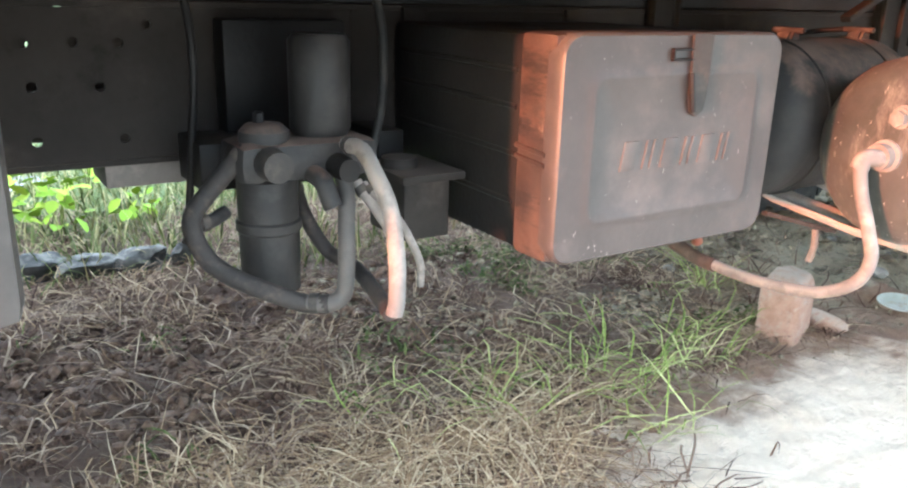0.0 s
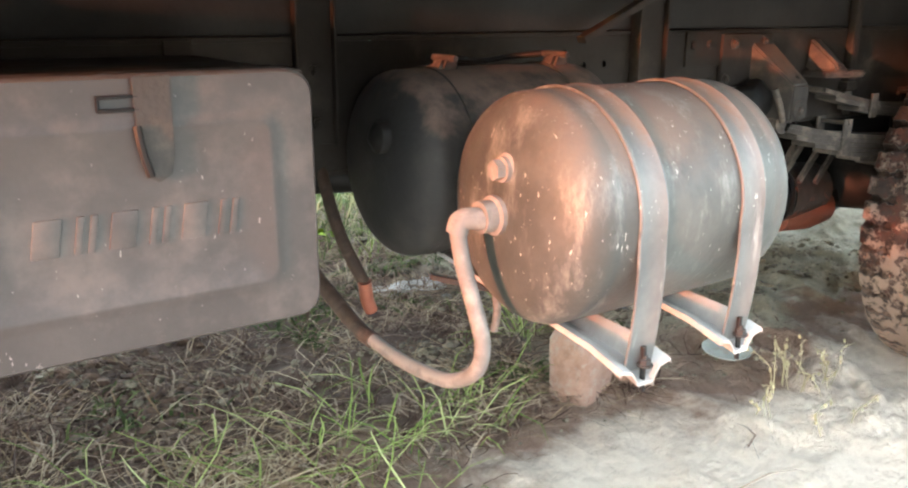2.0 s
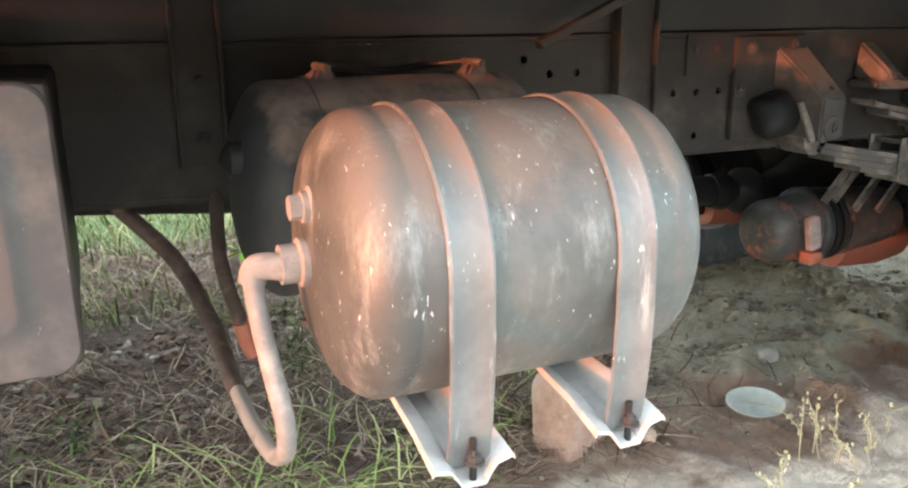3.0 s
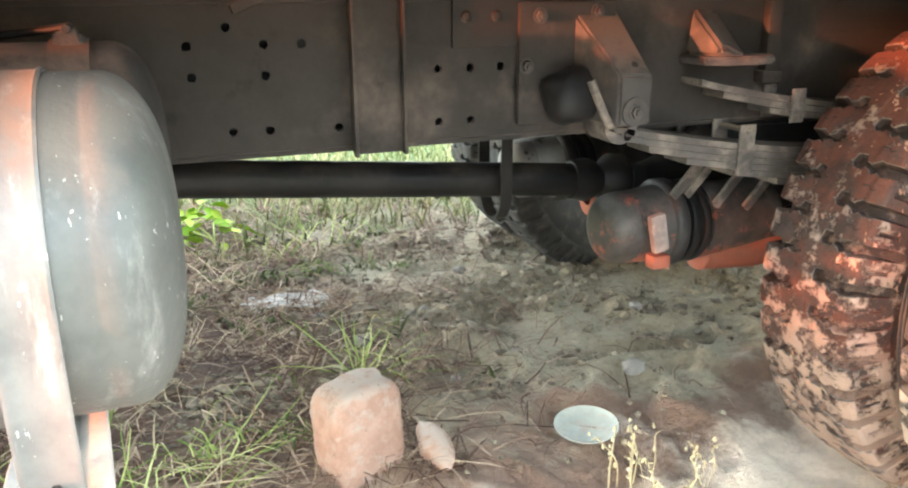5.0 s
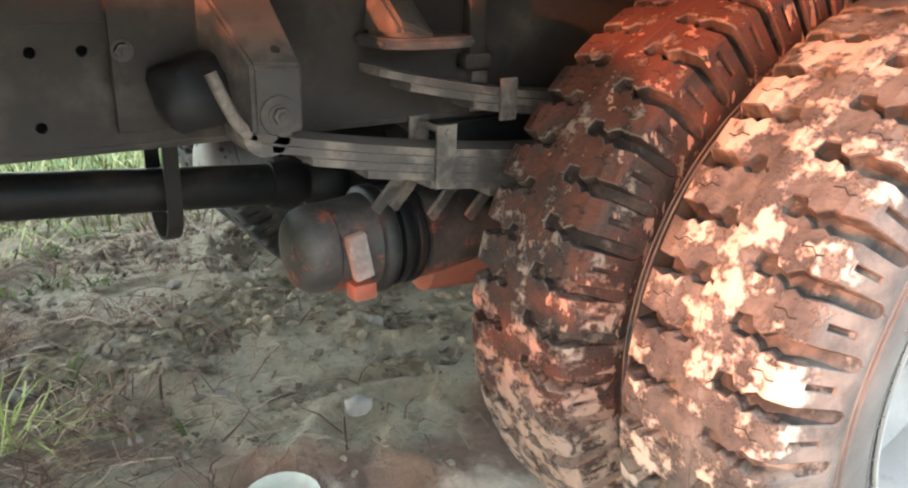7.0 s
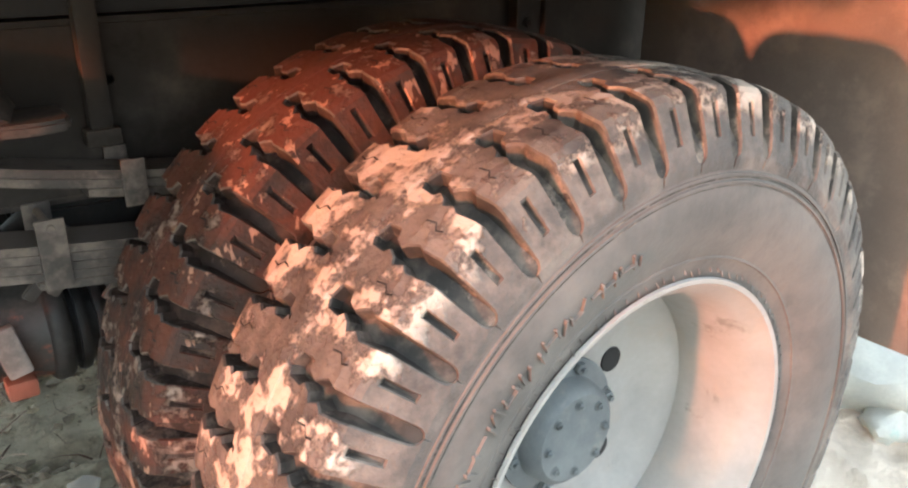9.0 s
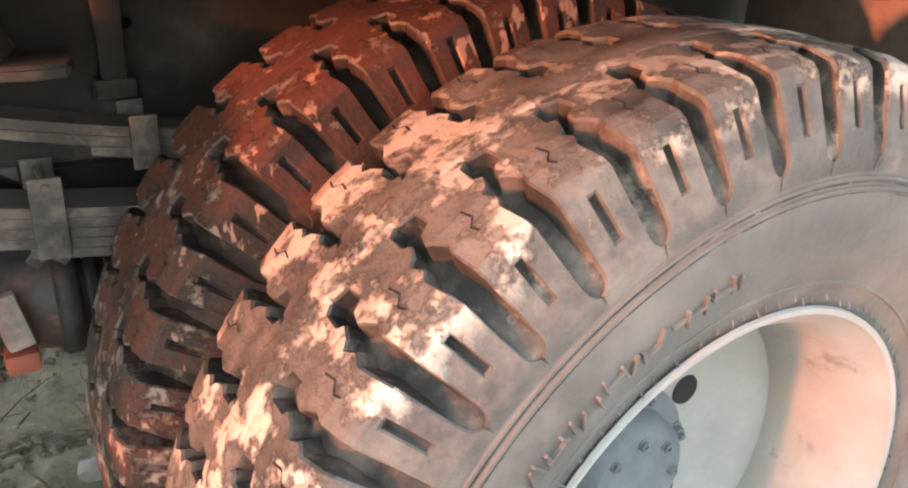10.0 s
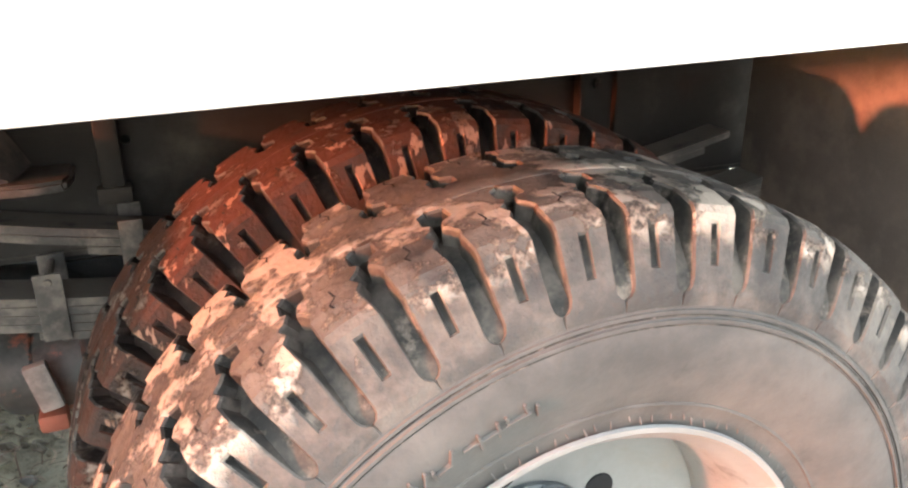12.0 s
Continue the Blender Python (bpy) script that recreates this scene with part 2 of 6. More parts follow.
def part(name, bm, material, parent=None, label="", smooth=True):
    """Links a bmesh, built in world places, as one mesh object under a thing or a part."""
    me = bpy.data.meshes.new(name)
    base = BASE[parent] if parent else Vector()
    bmesh.ops.recalc_face_normals(bm, faces=bm.faces)
    for f in bm.faces:
        f.smooth = smooth
    if smooth:
        for e in bm.edges:
            if len(e.link_faces) == 2 and e.calc_face_angle() > 0.7:
                e.smooth = False
    bm.to_mesh(me)
    bm.free()
    me.transform(Matrix.Translation(-base))
    me.materials.append(material)
    ob = new(name, me)
    if parent:
        ob.parent = parent
    BASE[ob] = base
    return tagged(ob, label)


def whole(name, bm, material, label, category, group="", kind="", smooth=True):
    return tagged(part(name, bm, material, None, "", smooth), label, category, group, kind)


def add_box(bm, a, b, bevel=0.003, m=None):
    """A box between two corners with bevelled edges."""
    a, b = Vector(a), Vector(b)
    g = bmesh.ops.create_cube(bm, size=1.0)
    for v in g["verts"]:
        v.co = Vector(((a.x + b.x) / 2 + v.co.x * (b.x - a.x), (a.y + b.y) / 2 + v.co.y * (b.y - a.y), (a.z + b.z) / 2 + v.co.z * (b.z - a.z)))
    vs = g["verts"]
    if bevel:
        es = list({e for v in vs for e in v.link_edges})
        r = bmesh.ops.bevel(bm, geom=es, offset=bevel, segments=2, affect="EDGES", profile=0.6)
        vs = list({v for f in r["faces"] for v in f.verts} | {v for v in vs if v.is_valid})
    if m is not None:
        bmesh.ops.transform(bm, matrix=m, verts=vs)
    return vs


def box(a, b, bevel=0.003, m=None):
    bm = bmesh.new()
    add_box(bm, a, b, bevel, m)
    return bm


def add_lathe(bm, profile, m, seg=48, close=False):
    """Revolves (along, radius) pairs about local z, then places with m."""
    rings = []
    for h, r in profile:
        if r < 1e-6:
            rings.append([bm.verts.new(m @ Vector((0, 0, h)))])
        else:
            rings.append([bm.verts.new(m @ Vector((r * math.cos(2 * math.pi * i / seg), r * math.sin(2 * math.pi * i / seg), h))) for i in range(seg)])
    pairs = list(zip(rings, rings[1:])) + ([(rings[-1], rings[0])] if close else [])
    for p, q in pairs:
        for i in range(seg):
            j = (i + 1) % seg
            quad = [p[i % len(p)], p[j % len(p)], q[j % len(q)], q[i % len(q)]]
            quad = list(dict.fromkeys(quad))
            if len(quad) > 2:
                bm.faces.new(quad)


def lathe(profile, m, seg=48, close=False):
    bm = bmesh.new()
    add_lathe(bm, profile, m, seg, close)
    return bm


ALONG_X = Matrix(((0, 0, 1, 0), (1, 0, 0, 0), (0, 1, 0, 0), (0, 0, 0, 1)))
ALONG_Y = Matrix(((1, 0, 0, 0), (0, 0, 1, 0), (0, -1, 0, 0), (0, 0, 0, 1)))


def rod(p, q, r, seg=16, cap=True):
    p, q = Vector(p), Vector(q)
    d = q - p
    m = Matrix.Translation(p) @ d.to_track_quat("Z", "Y").to_matrix().to_4x4()
    c = min(r * 0.2, 0.002)
    return lathe([(0, 0), (0, r - c), (c, r), (d.length - c, r), (d.length, r - c), (d.length, 0)], m, seg)


def spline(points, step=8):
    """Catmull-Rom through points."""
    P = [Vector(p) for p in points]
    P = [2 * P[0] - P[1]] + P + [2 * P[-1] - P[-2]]
    out = []
    for i in range(1, len(P) - 2):
        for k in range(step):
            t = k / step
            a, b, c, d = P[i - 1:i + 3]
            out.append(0.5 * (2 * b + (c - a) * t + (2 * a - 5 * b + 4 * c - d) * t * t + (3 * b - a - 3 * c + d) * t ** 3))
    return out + [P[-2]]


def tube(points, r, seg=14, step=8, smooth_path=True):
    """A hose through points, with closed ends."""
    pts = spline(points, step) if smooth_path else [Vector(p) for p in points]
    bm = bmesh.new()
    rings = []
    up = Vector((0.31, 0.22, 0.93)).normalized()
    for i, p in enumerate(pts):
        d = (pts[min(i + 1, len(pts) - 1)] - pts[max(i - 1, 0)]).normalized()
        x = d.cross(up).normalized()
        y = x.cross(d).normalized()
        up = y
        rings.append([bm.verts.new(p + r * (x * math.cos(2 * math.pi * k / seg) + y * math.sin(2 * math.pi * k / seg))) for k in range(seg)])
    for a, b in zip(rings, rings[1:]):
        for k in range(seg):
            bm.faces.new((a[k], a[(k + 1) % seg], b[(k + 1) % seg], b[k]))
    bm.faces.new(rings[0][::-1])
    bm.faces.new(rings[-1])
    return bm


def bolt_head(bm, at, axis, r=0.008, h=0.006):
    """A hexagon nut with a washer."""
    m = Matrix.Translation(at) @ Vector(axis).to_track_quat("Z", "Y").to_matrix().to_4x4()
    add_lathe(bm, [(0, 0), (0, r * 1.35), (h * 0.25, r * 1.35), (h * 0.25, r * 1.0)], m, 14)
    add_lathe(bm, [(h * 0.25, r), (h, r * 0.97), (h, r * 0.5), (h * 1.5, r * 0.45), (h * 1.5, 0)], m, 6)


def sheet(outline, thick, m, bevel=0.0, holes=()):
    """A plate: an outline in local x, y, thickness along local z, placed by m."""
    bm = bmesh.new()
    f = bm.faces.new([bm.verts.new((x, y, 0)) for x, y in outline])
    r = bmesh.ops.extrude_face_region(bm, geom=[f])
    bmesh.ops.translate(bm, verts=[v for v in r["geom"] if isinstance(v, bmesh.types.BMVert)], vec=(0, 0, thick))
    if bevel:
        bmesh.ops.bevel(bm, geom=list(bm.edges), offset=bevel, segments=2, affect="EDGES")
    bmesh.ops.transform(bm, matrix=m, verts=bm.verts)
    return bm


def round_rect(x0, y0, x1, y1, r, n=5):
    out = []
    for cx, cy, a in ((x1 - r, y1 - r, 0), (x0 + r, y1 - r, 90), (x0 + r, y0 + r, 180), (x1 - r, y0 + r, 270)):
        out += [(cx + r * math.cos(radians(a + 90 * i / n)), cy + r * math.sin(radians(a + 90 * i / n))) for i in range(n + 1)]
    return out


def lump(center, size, seed, sub=2, rough=0.25, flat=0.0):
    """An uneven stone or clod."""
    bm = bmesh.new()
    bmesh.ops.create_icosphere(bm, subdivisions=sub, radius=1.0)
    for v in bm.verts:
        k = 1 + rough * noise.noise(v.co * 1.3 + Vector((seed, 0, 0))) + rough * 0.5 * noise.noise(v.co * 3.1 + Vector((0, seed, 0)))
        c = v.co * k
        if flat and c.z < -flat:
            c.z = -flat
        v.co = Vector((c.x * size[0], c.y * size[1], c.z * size[2])) + Vector(center)
    return bm


def wedge(points, y0, y1, bevel=0.004):
    """A prism: (x, z) outline drawn at two depths, each with its own outline."""
    bm = bmesh.new()
    a = [bm.verts.new((x, y0, z)) for x, z in points[0]]
    b = [bm.verts.new((x, y1, z)) for x, z in points[1]]
    bm.faces.new(a)
    bm.faces.new(b[::-1])
    n = len(a)
    for i in range(n):
        bm.faces.new((a[i], a[(i + 1) % n], b[(i + 1) % n], b[i]))
    bmesh.ops.bevel(bm, geom=list(bm.edges), offset=bevel, segments=2, affect="EDGES")
    return bm


# ---- ground: one sheet, fine near the truck, out to the horizon ----
def ground_height(x, y):
    """Trodden earth with clods, a shallow rut under the wheels, a slight bank beyond and a sun-blocking bank ahead."""
    n = noise.noise
    h = 0.032 + 0.016 * n((x * 1.3, y * 1.3, 0)) + 0.008 * n((x * 5, y * 5, 3))
    rough = min(1.0, max(0.30, (-0.75 - x) * 1.3))
    h += 0.035 * rough * max(0.0, n((x * 3.6, y * 3.6, 51)))
    h += rough * (0.012 * n((x * 14, y * 14, 7)) + 0.008 * abs(n((x * 34, y * 34, 1))))
    h += 0.0030 * n((x * 40, y * 40, 9))
    if x < -1.5 and 0.4 < y < 2.2:
        # tussocks of dead grass and roots
        h += 0.030 * min(1.0, (-1.5 - x) * 2) * max(0.0, n((x * 5.2, y * 5.2, 71)) + 0.1)
    if y < 0.85:
        # loose lumpy sand on the open side
        k = min(1.0, (0.85 - y) * 4)
        h += k * (0.016 * max(0.0, n((x * 8, y * 8, 91))) + 0.007 * n((x * 21, y * 21, 93)))
    # trodden ridges and old tracks in the dried mud
    bare = max(0.0, min(1.0, (x + 1.3) * 1.5))
    if bare and -0.3 < y < 3.0:
        wx, wy = x + 0.10 * n((x * 2, y * 2, 31)), y + 0.10 * n((x * 2, y * 2, 37))
        h += bare * 0.024 * max(0.0, 1 - 8 * abs(n((wx * 2.2, wy * 2.2, 41))))
        h += bare * 0.017 * max(0.0, 1 - 6 * abs(n((wx * 4.6, wy * 4.6, 43))))
        # crumbled crusts in patches
        crust = max(0.0, n((x * 2.6, y * 2.6, 53)) + 0.15)
        h += bare * crust * (0.050 * max(0.0, n((x * 19, y * 19, 55))) + 0.024 * abs(n((x * 38, y * 38, 57))))
        h += bare * 0.026 * n((x * 11, y * 11, 47)) * max(0.0, n((x * 1.7, y * 1.7, 49)) + 0.4)
    h -= 0.055 * math.exp(-((x / 0.55) ** 2) - ((y - 0.22) / 0.30) ** 2)
    # unseen bank ahead of the truck, added to hold back the low sun
    h += 0.84 * math.exp(-((x + 9.5) / 1.6) ** 2) * (1 + 0.12 * n((x * 0.5, y * 0.5, 5)))
    h += 0.05 * math.exp(-((y - 2.9) / 0.9) ** 2) * (0.6 + 0.6 * n((x * 0.8, 2, 0)))
    return h


def axis_steps(lo, hi, fine, far):
    v = list(np.arange(lo, hi, fine))
    d = fine
    a = [lo]
    while a[-1] > -far:
        d *= 1.22
        a.append(a[-1] - d)
    b = [hi]
    d = fine
    while b[-1] < far:
        d *= 1.22
        b.append(b[-1] + d)
    return sorted(a[1:]) + v + b


gx, gy = axis_steps(-3.3, 1.0, 0.0135, 900), axis_steps(-0.1, 2.5, 0.0135, 900)
gv = [(x, y, ground_height(x, y)) for y in gy for x in gx]
nx = len(gx)
gf = [(j * nx + i, j * nx + i + 1, (j + 1) * nx + i + 1, (j + 1) * nx + i) for j in range(len(gy) - 1) for i in range(nx - 1)]
gme = bpy.data.meshes.new("ground")
gme.from_pydata(gv, [], gf)
for f in gme.polygons:
    f.use_smooth = True


def ground_material():
    m, nt, b = nodes_of("trodden_earth")
    geo = nt.nodes.new("ShaderNodeNewGeometry")
    pos = geo.outputs["Position"]
    sep = nt.nodes.new("ShaderNodeSeparateXYZ")
    nt.links.new(pos, sep.inputs[0])
    grain = noise_node(nt, 90.0, 6.0, 0.7, vec=pos)
    soil = mix_node(nt, ramp_node(nt, noise_node(nt, 6.0, 8.0, 0.7, vec=pos), 0.35, 0.65), (0.080, 0.043, 0.028), (0.165, 0.102, 0.068))
    mud = mix_node(nt, ramp_node(nt, noise_node(nt, 5.0, 6.0, 0.6, vec=pos), 0.3, 0.7), (0.38, 0.328, 0.224), (0.51, 0.450, 0.316))
    sand = mix_node(nt, grain, (0.66, 0.55, 0.43), (0.84, 0.73, 0.595))
    sand = mix_node(nt, math_node(nt, "MULTIPLY", ramp_node(nt, noise_node(nt, 11.0, 11.0, 0.70, vec=pos), 0.52, 0.68), 0.40), sand, (0.36, 0.285, 0.215))
    mud = mix_node(nt, math_node(nt, "MULTIPLY", ramp_node(nt, noise_node(nt, 15.0, 10.0, 0.70, vec=pos), 0.51, 0.62), 0.55), mud, (0.17, 0.140, 0.092))
    edge = nt.nodes.new("ShaderNodeMath")
    edge.operation = "MULTIPLY_ADD"
    nt.links.new(noise_node(nt, 2.2, 5.0, vec=pos), edge.inputs[0])
    edge.inputs[1].default_value = 1.4
    nt.links.new(sep.outputs["X"], edge.inputs[2])
    mud = mix_node(nt, math_node(nt, "MULTIPLY", ramp_node(nt, noise_node(nt, 42.0, 9.0, 0.74, vec=pos), 0.53, 0.60), 0.40), mud, (0.13, 0.105, 0.068))
    c = mix_node(nt, ramp_node(nt, edge.outputs[0], -0.47, 0.0), soil, mud)
    edge2 = nt.nodes.new("ShaderNodeMath")
    edge2.operation = "MULTIPLY_ADD"
    nt.links.new(noise_node(nt, 3.2, 9.0, 0.65, vec=pos), edge2.inputs[0])
    edge2.inputs[1].default_value = 1.0
    nt.links.new(sep.outputs["Y"], edge2.inputs[2])
    # pale sand on the open side, with a wavering edge
    def arith(op, p, q):
        n = nt.nodes.new("ShaderNodeMath")
        n.operation = op
        for v, k in ((p, 0), (q, 1)):
            if isinstance(v, float):
                n.inputs[k].default_value = v
            else:
                nt.links.new(v, n.inputs[k])
        return n.outputs[0]

    reach = arith("ADD", arith("MULTIPLY", arith("MINIMUM", arith("ADD", sep.outputs["X"], 1.5), 0.0), 0.16), 1.06)
    sandy = arith("SUBTRACT", reach, edge2.outputs[0])
    c = mix_node(nt, math_node(nt, "MULTIPLY", grain, 0.45), c, (0.05, 0.040, 0.031))
    c = mix_node(nt, ramp_node(nt, sandy, -0.30, -0.12), c, mix_node(nt, grain, (0.17, 0.105, 0.072), (0.30, 0.200, 0.142)))
    c = mix_node(nt, ramp_node(nt, sandy, -0.08, 0.16), c, sand)
    grass = mix_node(nt, grain, (0.05, 0.09, 0.025), (0.16, 0.20, 0.07))
    c = mix_node(nt, ramp_node(nt, edge2.outputs[0], 2.6, 3.2), c, grass)
    nt.links.new(c, b.inputs["Base Color"])
    b.inputs["Roughness"].default_value = 0.93
    bn = nt.nodes.new("ShaderNodeBump")
    bn.inputs["Strength"].default_value, bn.inputs["Distance"].default_value = 1.0, 0.042
    nt.links.new(noise_node(nt, 22.0, 12.0, 0.70, vec=pos), bn.inputs["Height"])
    nt.links.new(bn.outputs[0], b.inputs["Normal"])
    return m


gme.materials.append(ground_material())
ground = tagged(new("ground", gme), "bare trodden earth with clods, mud and pale sand", "ground", kind="structure")

# an unseen plain wall on the open side, added to block low sky light
wall_plaster = surface("weathered_wall_plaster", (0.16, 0.145, 0.125), (0.24, 0.22, 0.19), 1.5, 0.9, bump=0.4, dust=(0.12, 0.11, 0.095), dust_lo=0.5, dust_hi=0.8)
whole("sky_block_wall", box((-11.0, -5.7, -0.1), (11.0, -5.5, 2.0), 0.01), wall_plaster, "plain weathered plaster wall, unseen, added to block low sky", "wall", kind="structure")

# ---- chassis ----
RAIL_Y = 0.604
HOLES = [(-1.331, 0.803), (-1.278, 0.827), (-1.229, 0.803), (-1.177, 0.803), (-0.973, 0.760), (-0.921, 0.760), (-0.870, 0.760), (-1.328, 0.761), (-1.229, 0.761),
         (-1.380, 0.684), (-1.279, 0.684), (-1.228, 0.683), (-1.128, 0.682), (-0.972, 0.680), (-0.920, 0.680), (-0.815, 0.679),
         (-2.682, 0.837), (-2.769, 0.816), (-2.717, 0.815), (-2.823, 0.815), (-2.819, 0.764), (-2.743, 0.762), (-2.820, 0.698), (-2.719, 0.696),
         (-1.43, 0.803), (-1.48, 0.803), (-1.78, 0.711), (-2.27, 0.803), (-0.34, 0.790), (0.12, 0.80), (0.17, 0.80), (0.30, 0.76)]


def pierced_plate(x0, x1, z0, z1, y, thick, holes, r=0.0065):
    """An upright plate facing -y with round holes through it."""
    bm = bmesh.new()
    loops = [[(x0, z0), (x1, z0), (x1, z1), (x0, z1)]]
    loops += [[(hx + r * math.cos(2 * math.pi * k / 10), hz + r * math.sin(2 * math.pi * k / 10)) for k in range(10)] for hx, hz in holes if x0 < hx < x1]
    es = []
    for l in loops:
        vs = [bm.verts.new((x, y, z)) for x, z in l]
        es += [bm.edges.new((a, b)) for a, b in zip(vs, vs[1:] + vs[:1])]
    bmesh.ops.triangle_fill(bm, edges=es, use_beauty=True, use_dissolve=False, normal=(0, -1, 0))
    r_ = bmesh.ops.extrude_face_region(bm, geom=list(bm.faces))
    bmesh.ops.translate(bm, verts=[v for v in r_["geom"] if isinstance(v, bmesh.types.BMVert)], vec=(0, thick, 0))
    return bm


def chassis_rail(y, out, holes):
    """A channel beam along the truck: a web with holes and two flanges."""
    t = thing("chassis_rail", (-1.5, y, 0.645), "dusty grey pressed-steel chassis rail with rows of holes", "chassis rail", "chassis rails")
    part("web", pierced_plate(-3.9, -2.401, 0.669, 0.857, y, 0.007 * out, holes), frame_paint, t, smooth=False)
    part("web", pierced_plate(-2.40, 1.7, 0.653, 0.857, y, 0.007 * out, holes), frame_paint, t, smooth=False)
    part("flange", box((-3.9, y, 0.661), (-2.401, y + 0.065 * out, 0.6685), 0.001), frame_paint, t)
    part("flange", box((-2.40, y, 0.645), (1.7, y + 0.065 * out, 0.6525), 0.001), frame_paint, t)
    part("flange", box((-3.9, y, 0.8575), (1.7, y + 0.065 * out, 0.865), 0.001), frame_paint, t)
    return t


rail = chassis_rail(RAIL_Y, 1, HOLES)
# plate added behind the web so that no light shows through its holes
part("hole_backing", box((-2.66, RAIL_Y + 0.030, 0.660), (1.7, RAIL_Y + 0.036, 0.850), 0.001), dark_steel, rail)
chassis_rail(1.396, -1, HOLES)
# dark block added to stop bright ground showing above the spring
part("gap_block", wedge(([(-0.46, 0.640), (-0.05, 0.640), (-0.10, 0.560), (-0.36, 0.575)], [(-0.46, 0.640), (-0.05, 0.640), (-0.10, 0.560), (-0.36, 0.575)]), RAIL_Y + 0.010, RAIL_Y + 0.070, 0.006), dark_steel, rail, "dark block added under the rail to close a gap")
# joint plates riveted on the web, with a lapped edge
part("joint_plate", box((-0.951, RAIL_Y - 0.0055, 0.79), (-0.813, RAIL_Y - 0.0005, 0.862), 0.001), frame_paint, rail)
for x in (-0.93, -0.88, -0.83):
    bm = bmesh.new()
    add_lathe(bm, [(0, 0.009), (0.004, 0.007), (0.006, 0.0)], Matrix.Translation((x, RAIL_Y - 0.0055, 0.835)) @ Matrix.Rotation(radians(90), 4, "X"), 12)
    part("rivet", bm, frame_paint, rail)
for i in range(5):
    x = -3.4 + i * 1.1
    part("chassis_crossmember", box((x, RAIL_Y + 0.010, 0.70), (x + 0.07, 1.386, 0.84), 0.004), dark_steel, rail)

# ---- sub-frame of the cargo body, on the rail ----
sub = thing("subframe_beam", (-1.0, RAIL_Y, 0.865), "dusty grey longitudinal subframe beam on the chassis rail", "beam", "subframe beams")
part("beam", box((-3.6, RAIL_Y + 0.004, 0.868), (1.7, RAIL_Y + 0.064, 0.978), 0.004), beam_paint, sub)
sub2 = thing("subframe_beam", (-1.0, 1.36, 0.865), "dusty grey longitudinal subframe beam on the chassis rail", "beam", "subframe beams")
part("beam", box((-3.6, 1.336, 0.868), (1.7, 1.396, 0.978), 0.004), beam_paint, sub2)

# upright gusset between the rail and the body, with its slanting brace
gus = thing("mounting_bracket", (-1.07, RAIL_Y, 0.642), "dark upright mounting bracket with a slanting brace", "bracket", "mounting brackets")
part("upright", box((-1.110, RAIL_Y - 0.018, 0.642), (-1.033, RAIL_Y - 0.001, 0.99), 0.004), frame_paint, gus)
part("edge", box((-1.112, RAIL_Y - 0.030, 0.640), (-1.106, RAIL_Y - 0.018, 0.99), 0.002), frame_paint, gus)
part("edge", box((-1.037, RAIL_Y - 0.030, 0.640), (-1.031, RAIL_Y - 0.018, 0.99), 0.002), frame_paint, gus)
part("brace", box((-0.125, -0.012, -0.007), (0.125, 0.012, 0.007), 0.003, Matrix.Translation((-1.16, RAIL_Y - 0.04, 0.902)) @ Matrix.Rotation(radians(-24), 4, "Y")), frame_paint, gus)
gus2 = thing("mounting_bracket", (-0.345, RAIL_Y, 0.70), "narrow upright mounting bracket on the chassis rail", "bracket", "mounting brackets")
part("upright", box((-0.375, RAIL_Y - 0.022, 0.735), (-0.347, RAIL_Y - 0.001, 0.99), 0.005), frame_paint, gus2)
part("foot", box((-0.382, RAIL_Y - 0.026, 0.715), (-0.340, RAIL_Y - 0.001, 0.736), 0.004), frame_paint, gus2)
for x in (0.33, 0.95, -1.79, -2.95):
    g = thing("mounting_bracket", (x, RAIL_Y, 0.70), "upright mounting bracket on the chassis rail", "bracket", "mounting brackets")
    part("upright", box((x - 0.03, RAIL_Y - 0.016, 0.70), (x + 0.03, RAIL_Y - 0.001, 0.99), 0.004), frame_paint, g)
    for dx in (-0.033, 0.029):
        part("edge", box((x + dx, RAIL_Y - 0.028, 0.698), (x + dx + 0.005, RAIL_Y - 0.015, 0.99), 0.0015), frame_paint, g)
    for z in (0.735, 0.815):
        bm = bmesh.new()
        bolt_head(bm, (x, RAIL_Y - 0.016, z), (0, -1, 0), 0.008, 0.007)
        part("bolt", bm, frame_paint, g)

# ---- cargo body over the chassis ----
body = thing("cargo_body", (-1.0, 1.0, 0.98), "white cargo body with a dark boarded underside", "cargo body")
part("side_panel", box((-3.4, -0.155, 0.968), (-1.203, -0.120, 1.75), 0.006), white_paint, body, "plain white painted side panel")
part("side_panel", box((-1.20, -0.155, 0.968), (2.0, -0.120, 1.75), 0.006, Matrix.Translation((-0.05, 0, 0.9715)) @ Matrix.Rotation(radians(-0.9), 4, "Y") @ Matrix.Translation((0.05, 0, -0.968))), white_paint, body, "plain white painted side panel")
part("side_panel", box((-3.4, 2.120, 0.960), (2.0, 2.155, 1.75), 0.006), white_paint, body, "plain white painted side panel")
part("paint_chip", box((-0.3366, -0.1556, 0.9866), (-0.3334, -0.1545, 0.9873), 0.0002), stone_grey, body, "small grey chip in the white paint")
part("end_panel", box((1.97, -0.118, 1.10), (2.0, 2.118, 1.75), 0.006), white_paint, body)
